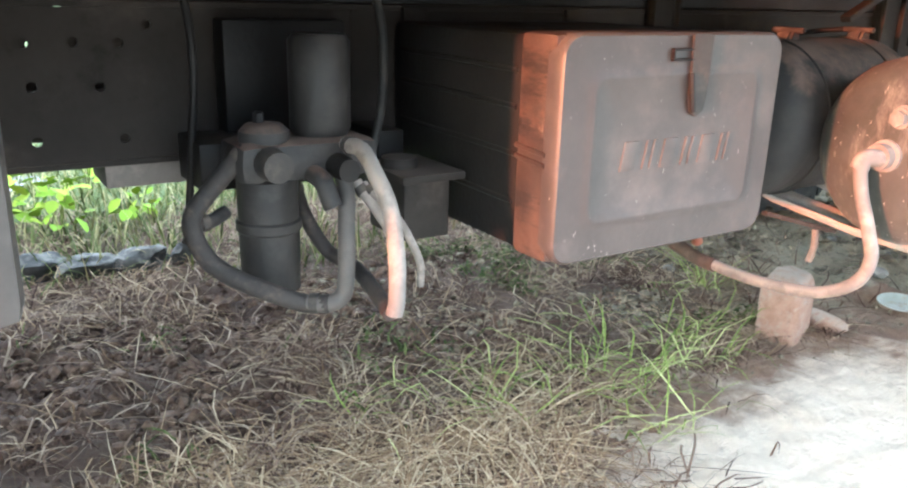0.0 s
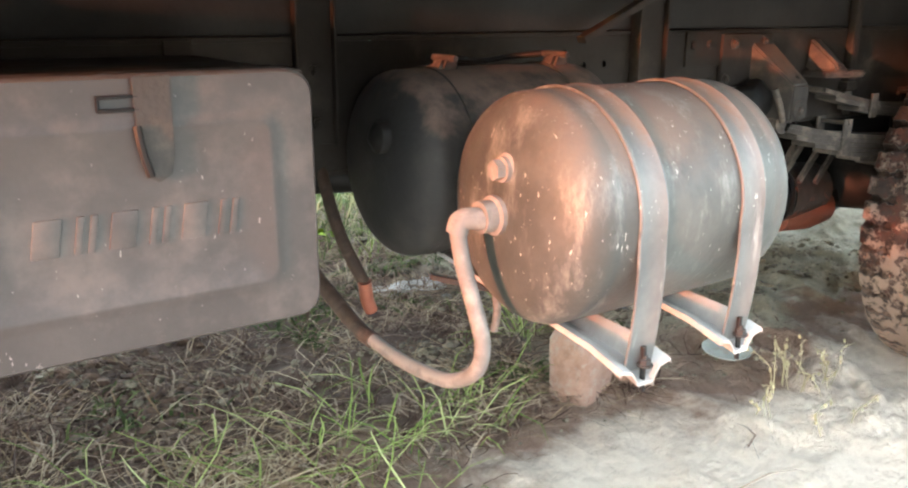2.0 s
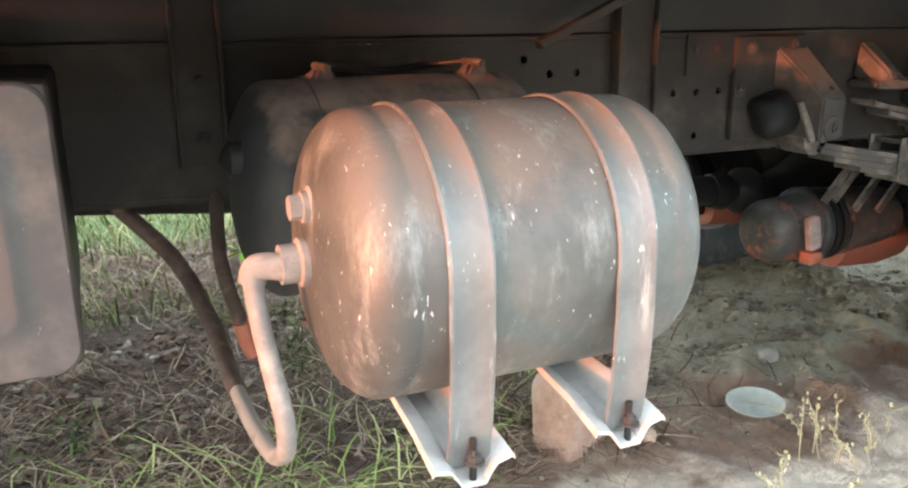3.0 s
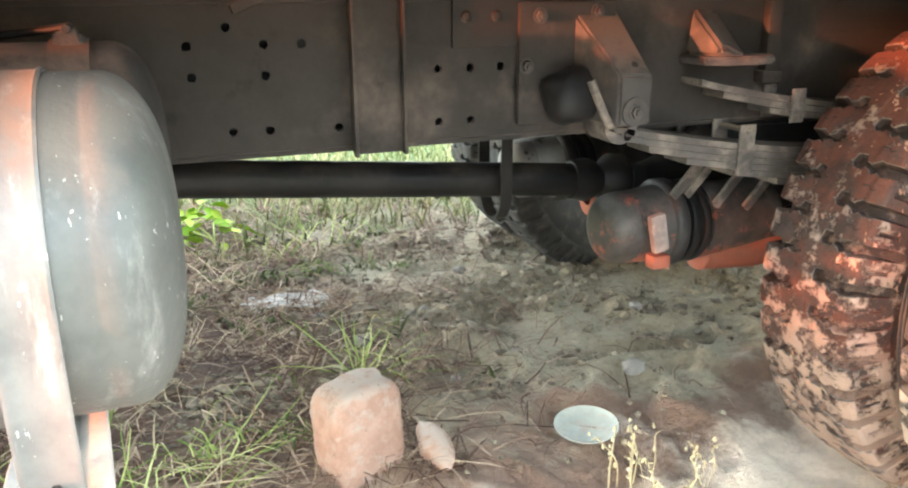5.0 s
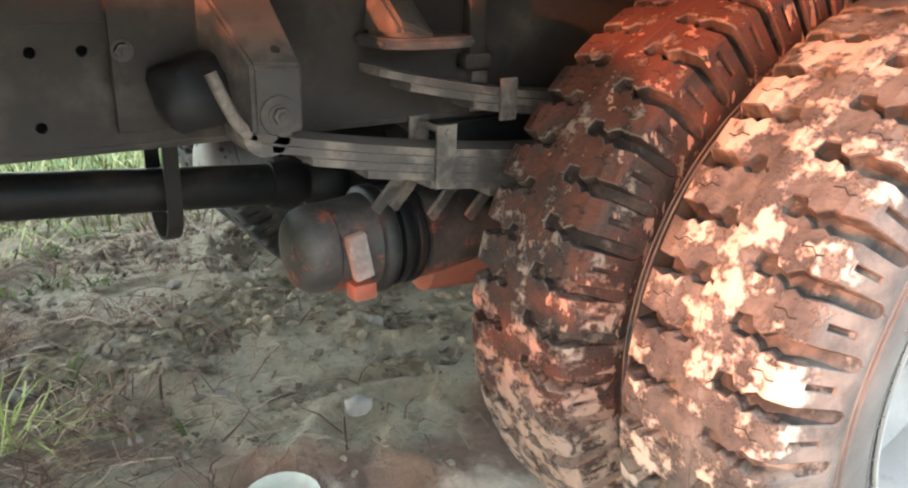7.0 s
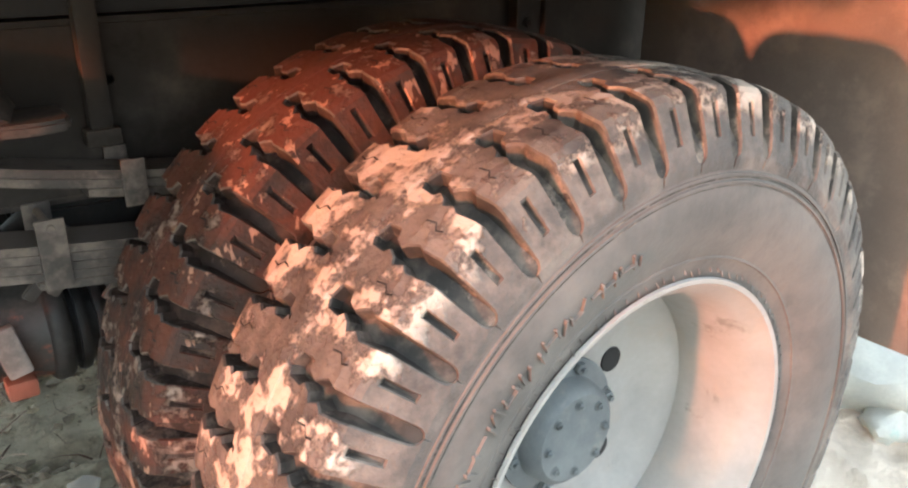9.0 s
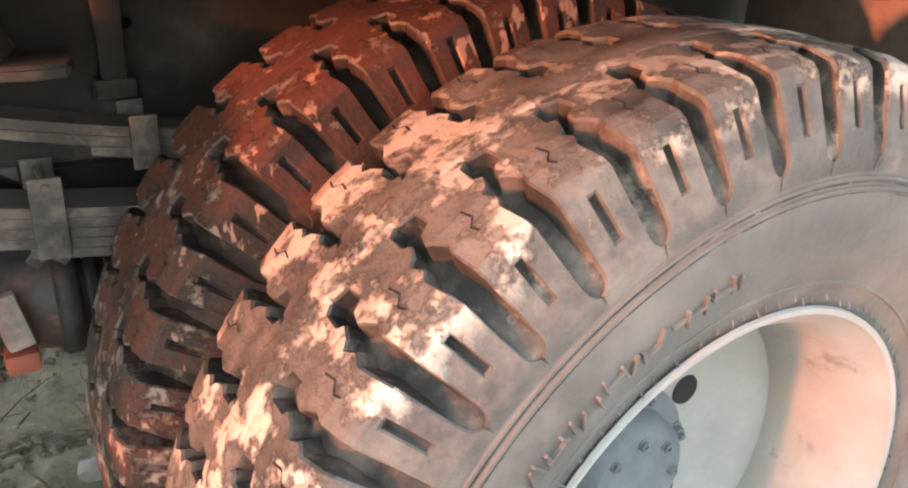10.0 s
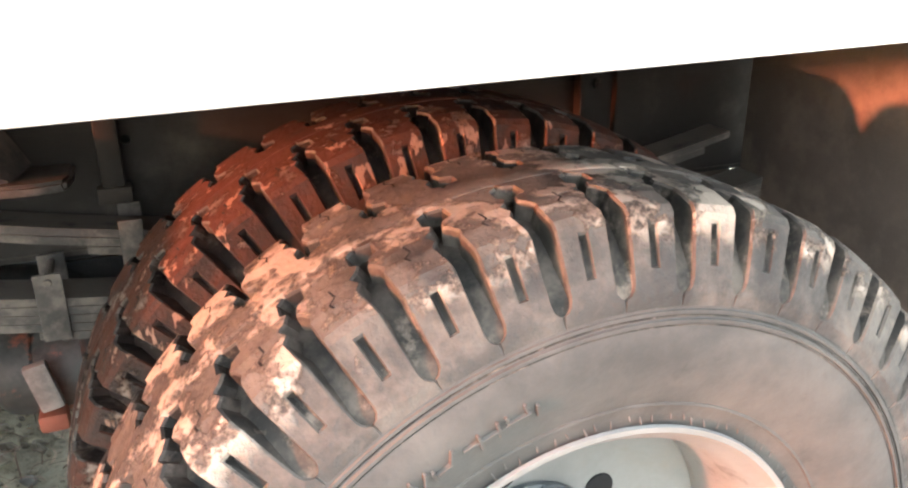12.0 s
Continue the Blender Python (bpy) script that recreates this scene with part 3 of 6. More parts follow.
part("end_panel", box((-3.4, -0.118, 1.10), (-3.37, 2.118, 1.75), 0.006), white_paint, body)
for i in range(8):
    part("floor_board", box((-3.4, -0.117 + i * 0.280, 1.056), (2.0, -0.117 + i * 0.280 + 0.276, 1.085), 0.003), floor_wood, body)
for i in range(10):
    x = -3.2 + i * 0.55
    part("crossmember", box((x, -0.115, 0.980), (x + 0.06, 2.115, 1.054), 0.003), dark_steel, body)

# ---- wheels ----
# Flat black for the shade inside cuts and holes that are not opened
hole_shade = surface("hole_shade_black", (0.006, 0.006, 0.006), (0.01, 0.01, 0.01), 9.0, 0.9, bump=0.0)
AXLE_X, AXLE_Z = -0.007, 0.415
CARCASS = [(0.0, 0.4225), (0.03, 0.4220), (0.055, 0.4195), (0.076, 0.4130), (0.092, 0.3990), (0.105, 0.3775), (0.114, 0.356), (0.1175, 0.335),
           (0.1165, 0.312), (0.111, 0.288), (0.102, 0.266), (0.094, 0.248), (0.090, 0.234)]


def on_carcass(w):
    """The point and outward normal at arc length w from the crown, as (across, radius)."""
    s = abs(w)
    for (a, b), (c, d) in zip(CARCASS, CARCASS[1:]):
        l = math.hypot(c - a, d - b)
        if s <= l or (c, d) == CARCASS[-1]:
            k = s / l
            nx_, nr = (b - d) / l, (c - a) / l
            return a + (c - a) * k, b + (d - b) * k, nx_, nr
        s -= l


LUGS = 45
PITCH = 2 * math.pi / LUGS
ROWS_W = [(0.0006, 0.008, 0.0), (0.007, 0.025, 0.035), (0.012, 0.025, -0.03), (0.018, 0.012, 0.02), (0.0215, 0.16, 0.06), (0.036, 0.18, 0.06), (0.0405, 0.06, 0.02), (0.050, 0.07, -0.04),
          (0.055, 0.15, -0.06), (0.061, 0.15, 0.015), (0.069, 0.17, -0.045), (0.079, 0.155, -0.01), (0.086, 0.15, 0.0), (0.092, 0.15, 0.0), (0.106, 0.15, 0.0), (0.118, 0.145, 0.0), (0.128, 0.140, 0.0), (0.1335, 0.115, 0.0), (0.137, 0.055, 0.0), (0.1385, -0.002, 0.0), (0.150, -0.002, 0.0)]
SLOT, SLOT_END, SHOULDER = 13, 15, 12


def lug_height(w):
    if w > 0.106:
        return float(np.interp(w, [0.106, 0.118, 0.128, 0.138, 0.150, 0.160], [0.0121, 0.0096, 0.0078, 0.0058, 0.0004, -0.003]))
    return 0.0185 - 0.005 * max(0.0, min(1.0, (0.066 - abs(w)) / 0.03)) + 0.006 * math.exp(-((w - 0.081) / 0.013) ** 2) - 0.0130 * max(0.0, (w - 0.085) / 0.05) ** 1.2 - 0.0015 * abs(w / 0.08)


def lug_bmesh(side):
    """One tread block from the crown over the shoulder, with a slot in its shoulder end; local z is the axle."""
    bm = bmesh.new()
    n = len(ROWS_W)

    def place(i, j, level):
        w, g, o = ROWS_W[i]
        edge = (g + o, 0.445, 0.555, 1 - g + o)[j]
        sign = (1, -1, 1, -1)[j]
        slotted = SLOT <= i <= SLOT_END
        d = (0.022, 0.0, -0.05)[level]
        if j in (0, 3) or slotted:
            edge += sign * d * (1 if (j in (0, 3)) else 0.8)
        if i == n - 1:
            w += (-0.002, 0.0, 0.003)[level]
        if i == 0:
            w += (0.0010, 0.0003, -0.0002)[level] + 0.008 * (1 - 4 * min(edge % 1, 1 - edge % 1))
        if i in (SLOT, SLOT_END) and j in (1, 2):
            w += (-0.0015, 0.0, 0.001)[level] * (1 if i == SLOT else -1)
        h = (lug_height(w), lug_height(w) - 0.0025, -0.002)[level]
        if level == 2 and slotted and j in (1, 2):
            # the slot is cut half-way down, shallower towards its end
            h = lug_height(w) - (0.0085, 0.0050, 0.0028)[i - SLOT]
        a, r, na, nr = on_carcass(w)
        if w < 0:
            a, na = -a, -na
        a, r = a + na * max(h, -0.002), r + nr * max(h, -0.002)
        th = (edge - 0.5) * PITCH
        return bm.verts.new((r * math.cos(th), r * math.sin(th), -side * a))

    lev = [[[place(i, j, l) for j in range(4)] for i in range(n)] for l in range(3)]
    top = lev[0]
    edges = []
    for i in range(n - 1):
        for j in range(3):
            if j == 1 and SLOT <= i < SLOT_END:
                continue
            bm.faces.new((top[i][j], top[i + 1][j], top[i + 1][j + 1], top[i][j + 1]))
    outer = [(i, 0) for i in range(n)] + [(n - 1, 1), (n - 1, 2)] + [(i, 3) for i in range(n - 1, -1, -1)] + [(0, 2), (0, 1)]
    inner = [(i, 1) for i in range(SLOT, SLOT_END + 1)] + [(i, 2) for i in range(SLOT_END, SLOT - 1, -1)]
    for loop in (outer, inner):
        for (a, b), (c, d) in zip(loop, loop[1:] + loop[:1]):
            for l in (0, 1):
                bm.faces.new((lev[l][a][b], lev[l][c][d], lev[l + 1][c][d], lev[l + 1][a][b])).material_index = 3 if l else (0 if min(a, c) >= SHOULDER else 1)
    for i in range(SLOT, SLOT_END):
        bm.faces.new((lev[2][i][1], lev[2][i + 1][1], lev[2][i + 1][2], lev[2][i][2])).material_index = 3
    bmesh.ops.delete(bm, geom=[v for v in bm.verts if not v.link_faces], context="VERTS")
    # a zigzag knife cut, drawn as a black strip laid on the block
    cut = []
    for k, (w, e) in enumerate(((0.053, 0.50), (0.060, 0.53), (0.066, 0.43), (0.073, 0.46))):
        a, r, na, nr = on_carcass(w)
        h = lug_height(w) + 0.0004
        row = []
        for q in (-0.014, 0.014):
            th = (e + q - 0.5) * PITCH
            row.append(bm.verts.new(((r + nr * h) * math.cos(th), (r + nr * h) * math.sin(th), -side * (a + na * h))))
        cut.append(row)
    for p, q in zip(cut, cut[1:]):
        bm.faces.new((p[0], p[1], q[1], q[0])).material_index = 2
    bmesh.ops.recalc_face_normals(bm, faces=bm.faces)
    for f in bm.faces:
        f.smooth = False
    return bm


def lug_mesh(side, tread):
    me = bpy.data.meshes.new("tread_lug")
    bm = lug_bmesh(side)
    bm.to_mesh(me)
    bm.free()
    me.materials.append(tread)
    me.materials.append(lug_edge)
    me.materials.append(hole_shade)
    me.materials.append(red_lit_groove if tread is red_lit_tread else groove_rubber)
    return me


LUG_MESH = {(s, tm): lug_mesh(s, tm) for s in (1, -1) for tm in (tread_rubber, red_lit_tread)}


def wheel(y, phase, dish, label, tread=tread_rubber):
    """A disc wheel with a lugged tyre, its middle at y on the axle. dish: +1 when the disc lies on the far side of the rim."""
    t = thing("rear_wheel", (AXLE_X, y, AXLE_Z), label, "truck wheel", "rear wheels")
    m = Matrix.Translation((AXLE_X, y, AXLE_Z)) @ ALONG_Y
    prof = [(-a, r) for a, r in reversed(CARCASS)] + CARCASS[1:]
    bm = bmesh.new()
    add_lathe(bm, prof, m, 180)
    tyre = part("tyre", bm, rubber, t, "muddy black lugged tyre")
    tyre.data.materials.append(red_lit_groove if tread is red_lit_tread else groove_rubber)
    # faces between the lugs take the darker groove colour
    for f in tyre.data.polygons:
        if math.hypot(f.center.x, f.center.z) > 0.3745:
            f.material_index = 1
    # moulded rings on the sidewalls; dark strips stand for shade in grooves between them
    for s in (1, -1):
        for rr, mt, hh, wd in ((0.3510, rubber, 0.0022, 1.0), (0.3435, rubber, 0.0022, 1.0), (0.3473, groove_rubber, 0.0006, 0.42), (0.3398, groove_rubber, 0.0004, 0.30), (0.262, rubber, 0.0012, 1.0)):
            a = np.interp(rr, [r for _, r in reversed(CARCASS[4:])], [q for q, _ in reversed(CARCASS[4:])])
            add = bmesh.new()
            add_lathe(add, [(s * (a - 0.001), rr + 0.0020 * wd), (s * (a + hh), rr + 0.0012 * wd), (s * (a + hh), rr - 0.0012 * wd), (s * (a - 0.001), rr - 0.0020 * wd)], m, 120)
            part("sidewall_ring", add, mt, tyre)
    mk_rng = random.Random(3)
    for k in range(34):
        # raised marks on the outer sidewall, too worn to be read
        if k % 9 == 8:
            continue
        ang = radians(104 + 1.55 * k)
        h_ = mk_rng.choice((0.006, 0.009, 0.011))
        mk = bmesh.new()
        q_ = Matrix.Translation((AXLE_X, y, AXLE_Z)) @ Matrix.Rotation(-ang, 4, "Y") @ Matrix.Translation((0.298 + mk_rng.uniform(-0.004, 0.004), -0.1146, 0)) @ Matrix.Rotation(radians(-14), 4, "Z")
        add_box(mk, (-h_, -0.0020, -0.0013), (h_, 0.003, 0.0013), 0.0005, q_ @ Matrix.Rotation(radians(mk_rng.choice((0, 0, 8, -8, 90, 25))), 4, "Y"))
        part("raised_mark", mk, rubber, tyre)
    # the shoulder below the lugs, where the grooves run out
    for s in (1, -1):
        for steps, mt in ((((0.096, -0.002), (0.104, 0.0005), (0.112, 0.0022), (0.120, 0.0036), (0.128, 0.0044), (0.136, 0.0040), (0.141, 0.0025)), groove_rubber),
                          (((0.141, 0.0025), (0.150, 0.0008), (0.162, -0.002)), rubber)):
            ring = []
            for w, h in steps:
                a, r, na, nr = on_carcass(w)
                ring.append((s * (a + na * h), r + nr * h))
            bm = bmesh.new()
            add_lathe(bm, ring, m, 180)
            part("shoulder", bm, red_lit_groove if tread is red_lit_tread else mt, tyre)
    # the worn rib that joins the blocks along the crown
    rib = []
    for w, h in ((-0.0150, 0.004), (-0.0125, 0.0), (-0.010, -0.0006), (0.010, -0.0006), (0.0125, 0.0), (0.0150, 0.004)):
        a, r, na, nr = on_carcass(w)
        rib.append((math.copysign(a, w), r + lug_height(w) + 0.0007 - h))
    bm = bmesh.new()
    add_lathe(bm, rib, m, 180)
    part("crown_rib", bm, tread, tyre)
    hairs = bmesh.new()
    hr = random.Random(int(y * 1000))
    for k in range(110):
        a_, l_ = 2 * math.pi * (k + hr.uniform(-0.3, 0.3)) / 110, hr.uniform(0.003, 0.008)
        q_ = Matrix.Translation((AXLE_X, y, AXLE_Z)) @ Matrix.Rotation(-a_, 4, "Y")
        add_lathe(hairs, [(-0.004, 0.0009), (l_, 0.0005), (l_, 0.0)], q_ @ Matrix.Translation((0.2450 + hr.uniform(-0.002, 0.004), -0.0945, 0)) @ Matrix.Rotation(radians(hr.uniform(70, 110)), 4, "Y") @ Matrix.Rotation(radians(hr.uniform(-35, -10)), 4, "X"), 5)
    tagged(part("moulding_hairs", hairs, rubber, tyre, "thin rubber hairs along the bead"), kind="stuff")
    d = dish
    rim = [(-0.094, 0.2385), (-0.0975, 0.2375), (-0.0965, 0.232), (-0.088, 0.2275), (-0.080, 0.217), (-0.060, 0.2085), (-0.040, 0.2045), (0.0, 0.196), (0.05, 0.2045), (0.080, 0.215), (0.0965, 0.232), (0.0975, 0.2375), (0.094, 0.2385)]
    back = [(h, r + 0.005) for h, r in reversed(rim[2:-2])]
    part("rim", lathe(rim + back, m, 96, True), rim_paint, t, "grey painted steel rim")
    disc = [(0.030 * d, 0.198), (0.040 * d, 0.175), (0.055 * d, 0.155), (0.058 * d, 0.0), (0.048 * d, 0.0), (0.046 * d, 0.150), (0.030 * d, 0.172), (0.020 * d, 0.199)]
    part("wheel_disc", lathe(disc, m, 96), rim_paint, t)
    # hand holes are black discs on the wheel disc, not openings
    for k in range(5):
        a = radians(72 * k + 32)
        c = Vector((AXLE_X + 0.108 * math.cos(a), y + 0.0445 * d, AXLE_Z + 0.108 * math.sin(a)))
        part("hand_hole_disc", lathe([(0, 0), (0, 0.0165), (0.003, 0.0175), (0.003, 0.0)], Matrix.Translation(c) @ ALONG_Y, 20), hole_shade, t, "flat black disc for the shade in a ventilation hole")
    for k in range(LUGS):
        for s in (1, -1):
            ob = new("tread_lug", LUG_MESH[(s, tread)])
            ob.parent = tyre
            ob.matrix_local = ALONG_Y @ Matrix.Rotation(phase + (k + (0.0 if s > 0 else 0.5)) * PITCH, 4, "Z")
    return t


wheel(0.09, radians(1.5), 1, "outer rear truck wheel with muddy lugged tyre on earth")
inner_wheel = wheel(0.365, radians(4.0), -1, "inner rear truck wheel, dusty lugged tyre tinted with red sunlight", tread=red_lit_tread)
inner_wheel.scale = (1.020, 1.0, 1.020)

# ---- hub of the near wheels ----
hub = thing("wheel_hub", (AXLE_X, 0.09, AXLE_Z), "blue-grey dusty wheel hub with a ring of nuts", "wheel hub")
mh = Matrix.Translation((AXLE_X, 0.0, AXLE_Z)) @ ALONG_Y
part("hub_flange", lathe([(0.136, 0.0), (0.136, 0.088), (0.130, 0.088), (0.128, 0.080), (0.125, 0.068), (0.105, 0.064), (0.098, 0.056), (0.097, 0.0)], mh, 48), hub_paint, hub)
for k in range(6):
    a = radians(60 * k + 12)
    bm = bmesh.new()
    bolt_head(bm, (AXLE_X + 0.078 * math.cos(a), 0.129, AXLE_Z + 0.078 * math.sin(a)), (0, -1, 0), 0.008, 0.010)
    part("wheel_nut", bm, hub_paint, hub)
for k in range(8):
    a = radians(45 * k)
    bm = bmesh.new()
    bolt_head(bm, (AXLE_X + 0.046 * math.cos(a), 0.098, AXLE_Z + 0.046 * math.sin(a)), (0, -1, 0), 0.005, 0.005)
    part("shaft_bolt", bm, hub_paint, hub)

# ---- rear axle ----
axle = thing("rear_axle", (0, 1.0, AXLE_Z), "dark greasy rear axle with a round differential housing", "axle")
part("axle_tube", lathe([(0.30, 0.0), (0.30, 0.06), (0.62, 0.065), (0.78, 0.085), (0.86, 0.15), (0.92, 0.175), (1.06, 0.175), (1.14, 0.15), (1.22, 0.085), (1.38, 0.065), (1.7, 0.06), (1.7, 0.0)], mh, 40), dark_steel, axle)
part("differential_nose", lathe([(-0.34, 0.0), (-0.34, 0.05), (-0.30, 0.06), (-0.26, 0.075), (-0.15, 0.12), (-0.05, 0.15), (0.0, 0.16)], Matrix.Translation((0, 1.0, AXLE_Z + 0.02)) @ ALONG_X, 32), dark_steel, axle)

# ---- unseen gearbox at the front of the shaft, added to block low sun ----
gb = thing("gearbox", (-3.4, 1.0, 0.42), "unseen dark gearbox added to keep sun off the far wheel", "gearbox")
part("case", lathe([(-3.85, 0.0), (-3.85, 0.26), (-3.70, 0.25), (-3.62, 0.20), (-3.30, 0.19), (-3.10, 0.15), (-3.00, 0.09), (-2.94, 0.06), (-2.94, 0.0)], Matrix.Translation((0, 1.0, 0.66)) @ ALONG_X, 24), dark_steel, gb)
# box ahead of the case, added to widen the block against the sun
part("added_sun_block", box((-5.2, 0.44, 0.26), (-3.86, 1.56, 0.98), 0.05), dark_steel, gb)
part("support", box((-3.35, 0.615, 0.80), (-3.25, 1.385, 0.855), 0.006), dark_steel, gb)

# ---- propeller shaft ----
shaft = thing("propeller_shaft", (-1.0, 1.0, 0.52), "long black propeller shaft with a safety hoop", "propeller shaft")
sp, sq = Vector((-2.96, 1.0, 0.682)), Vector((-0.42, 1.0, 0.455))
part("shaft_tube", rod(sp, sq, 0.037, 24), dark_steel, shaft)
mj = Matrix.Translation(sq) @ (sq - sp).to_track_quat("Z", "Y").to_matrix().to_4x4()
part("universal_joint", lathe([(-0.10, 0.0), (-0.10, 0.042), (-0.06, 0.05), (-0.03, 0.036), (0.0, 0.06), (0.03, 0.06), (0.05, 0.035), (0.05, 0)], mj, 20), dark_steel, shaft)

# safety hoop round the shaft, hung from a crossmember
hoop = thing("safety_hoop", (-0.712, 1.0, 0.40), "thin dark steel safety hoop hanging round the shaft", "hoop")
HX = -0.702
loop = [(1.0 - 0.060, 0.698), (1.0 - 0.060, 0.58)] + [(1.0 - 0.060 * math.cos(radians(a)), 0.462 - 0.066 * math.sin(radians(a))) for a in range(0, 181, 12)] + [(1.0 + 0.060, 0.58), (1.0 + 0.060, 0.698)]
st = bmesh.new()
rings = []
for i, (y, z) in enumerate(loop):
    (ya, za), (yb, zb) = loop[max(i - 1, 0)], loop[min(i + 1, len(loop) - 1)]
    d = Vector((0, yb - ya, zb - za)).normalized()
    nrm = Vector((0, d.z, -d.y)) * 0.0025
    rings.append([st.verts.new(Vector((HX + dx, y, z)) + nrm * k) for dx, k in ((-0.0125, -1), (0.0125, -1), (0.0125, 1), (-0.0125, 1))])
for a, b in zip(rings, rings[1:]):
    for k in range(4):
        st.faces.new((a[k], a[(k + 1) % 4], b[(k + 1) % 4], b[k]))
st.faces.new(rings[0][::-1])
st.faces.new(rings[-1])
part("strap", st, dark_steel, hoop, "flat bent steel strap")
part("hoop_crossbar", box((-0.76, 0.62, 0.700), (-0.665, 1.38, 0.745), 0.004), dark_steel, hoop)

# ---- brake chambers in front of the axle ----
def brake_chamber(y, near, rise=0.0, dome=None):
    """A round chamber along the truck with a clamp band; near is -1 when its lug faces the open side."""
    ch = thing("brake_chamber", (-0.42, y, 0.33), "grimy brake chamber with a clamp band and orange lug", "brake chamber", "brake chambers")
    mc = Matrix.Translation((0.042, y, 0.415 + rise)) @ ALONG_X
    part("rear_housing", lathe([(-0.618, 0.0), (-0.617, 0.040), (-0.612, 0.056), (-0.602, 0.066), (-0.588, 0.071), (-0.560, 0.073), (-0.556, 0.070), (-0.550, 0.073), (-0.510, 0.076), (-0.488, 0.080), (-0.488, 0.0)], mc, 40), dome or red_lit_chamber, ch)
    part("front_housing", lathe([(-0.400, 0.0), (-0.400, 0.082), (-0.36, 0.082), (-0.33, 0.079), (-0.29, 0.076), (-0.22, 0.070), (-0.205, 0.0)], mc, 40), red_lit_chamber, ch)
    part("clamp_band", lathe([(-0.490, 0.076), (-0.488, 0.086), (-0.482, 0.091), (-0.466, 0.091), (-0.460, 0.086), (-0.458, 0.076)], mc, 40), chamber_paint, ch)
    for x in (-0.450, -0.424):
        part("ring", lathe([(x, 0.070), (x, 0.084), (x + 0.006, 0.086), (x + 0.014, 0.084), (x + 0.014, 0.070)], mc, 40), dark_steel, ch)
    part("core", lathe([(-0.47, 0.0), (-0.47, 0.074), (-0.39, 0.074), (-0.39, 0.0)], mc, 32), dark_steel, ch)
    a, b = sorted((y + near * 0.104, y + near * 0.086))
    part("clamp_lug", box((-0.507, a, 0.392 + rise), (-0.474, b, 0.468 + rise), 0.005, Matrix.Translation((-0.48, y, 0.38)) @ Matrix.Rotation(radians(-12), 4, "Y") @ Matrix.Translation((0.48, -y, -0.38))), hose_rubber, ch, "dusty clamp lug")
    a, b = sorted((y + near * 0.108, y + near * 0.076))
    part("clamp_nut", box((-0.516, a, 0.356 + rise), (-0.476, b, 0.384 + rise), 0.006), orange_red, ch, "clamp bolt in the orange of low sun")
    part("lower_shell", lathe([(-0.34, 0.02), (-0.335, 0.050), (-0.20, 0.060), (-0.12, 0.05), (-0.12, 0.02)], Matrix.Translation((0.0, y, 0.352)) @ ALONG_X, 24), orange_red, ch, "lower shell in the orange of low sun")
    for x, z in ((-0.435, 0.505), (-0.405, 0.505), (-0.335, 0.478), (-0.260, 0.466)):
        part("stay", box((-0.009, -0.005, -0.048), (0.009, 0.005, 0.048), 0.003, Matrix.Translation((x, y + near * 0.085, z + 0.022 + rise)) @ Matrix.Rotation(radians(42), 4, "Y")), spring_steel, ch)
    part("mount", box((-0.34, y - 0.03, 0.36), (-0.02, y + 0.03, 0.40), 0.006), dark_steel, ch)
    part("pushrod", rod((-0.21, y, 0.415), (-0.06, y, 0.43), 0.009), dark_steel, ch)


brake_chamber(0.775, -1)
# pale dome colour stands for white sky light on the far chamber
sky_lit_dome = surface("sky_lit_chamber_paint", (0.30, 0.29, 0.27), (0.40, 0.39, 0.36), 14.0, 0.6, bump=0.2, spots=(0.05, 0.045, 0.04), spot_scale=20.0, spot_lo=0.56, spot_hi=0.64)
brake_chamber(1.225, 1, 0.03, sky_lit_dome)

# ---- leaf spring, hanger and slipper bracket ----
def leaf_curve(x0, x1, top, k, bend, width, thick, n=24):
    bm = bmesh.new()
    rows = []
    for i in range(n + 1):
        x = x0 + (x1 - x0) * i / n
        z = top - k * thick * 1.08 + bend * (x / 0.75) ** 2
        rows.append([bm.verts.new((x, width[0], z)), bm.verts.new((x, width[1], z)), bm.verts.new((x, width[1], z - thick)), bm.verts.new((x, width[0], z - thick))])
    for a, b in zip(rows, rows[1:]):
        for j in range(4):
            bm.faces.new((a[j], a[(j + 1) % 4], b[(j + 1) % 4], b[j]))
    bm.faces.new(rows[0][::-1])
    bm.faces.new(rows[-1])
    bmesh.ops.bevel(bm, geom=[e for e in bm.edges if abs((e.verts[0].co - e.verts[1].co).x) > 0.01], offset=0.0015, segments=1, affect="EDGES")
    return bm


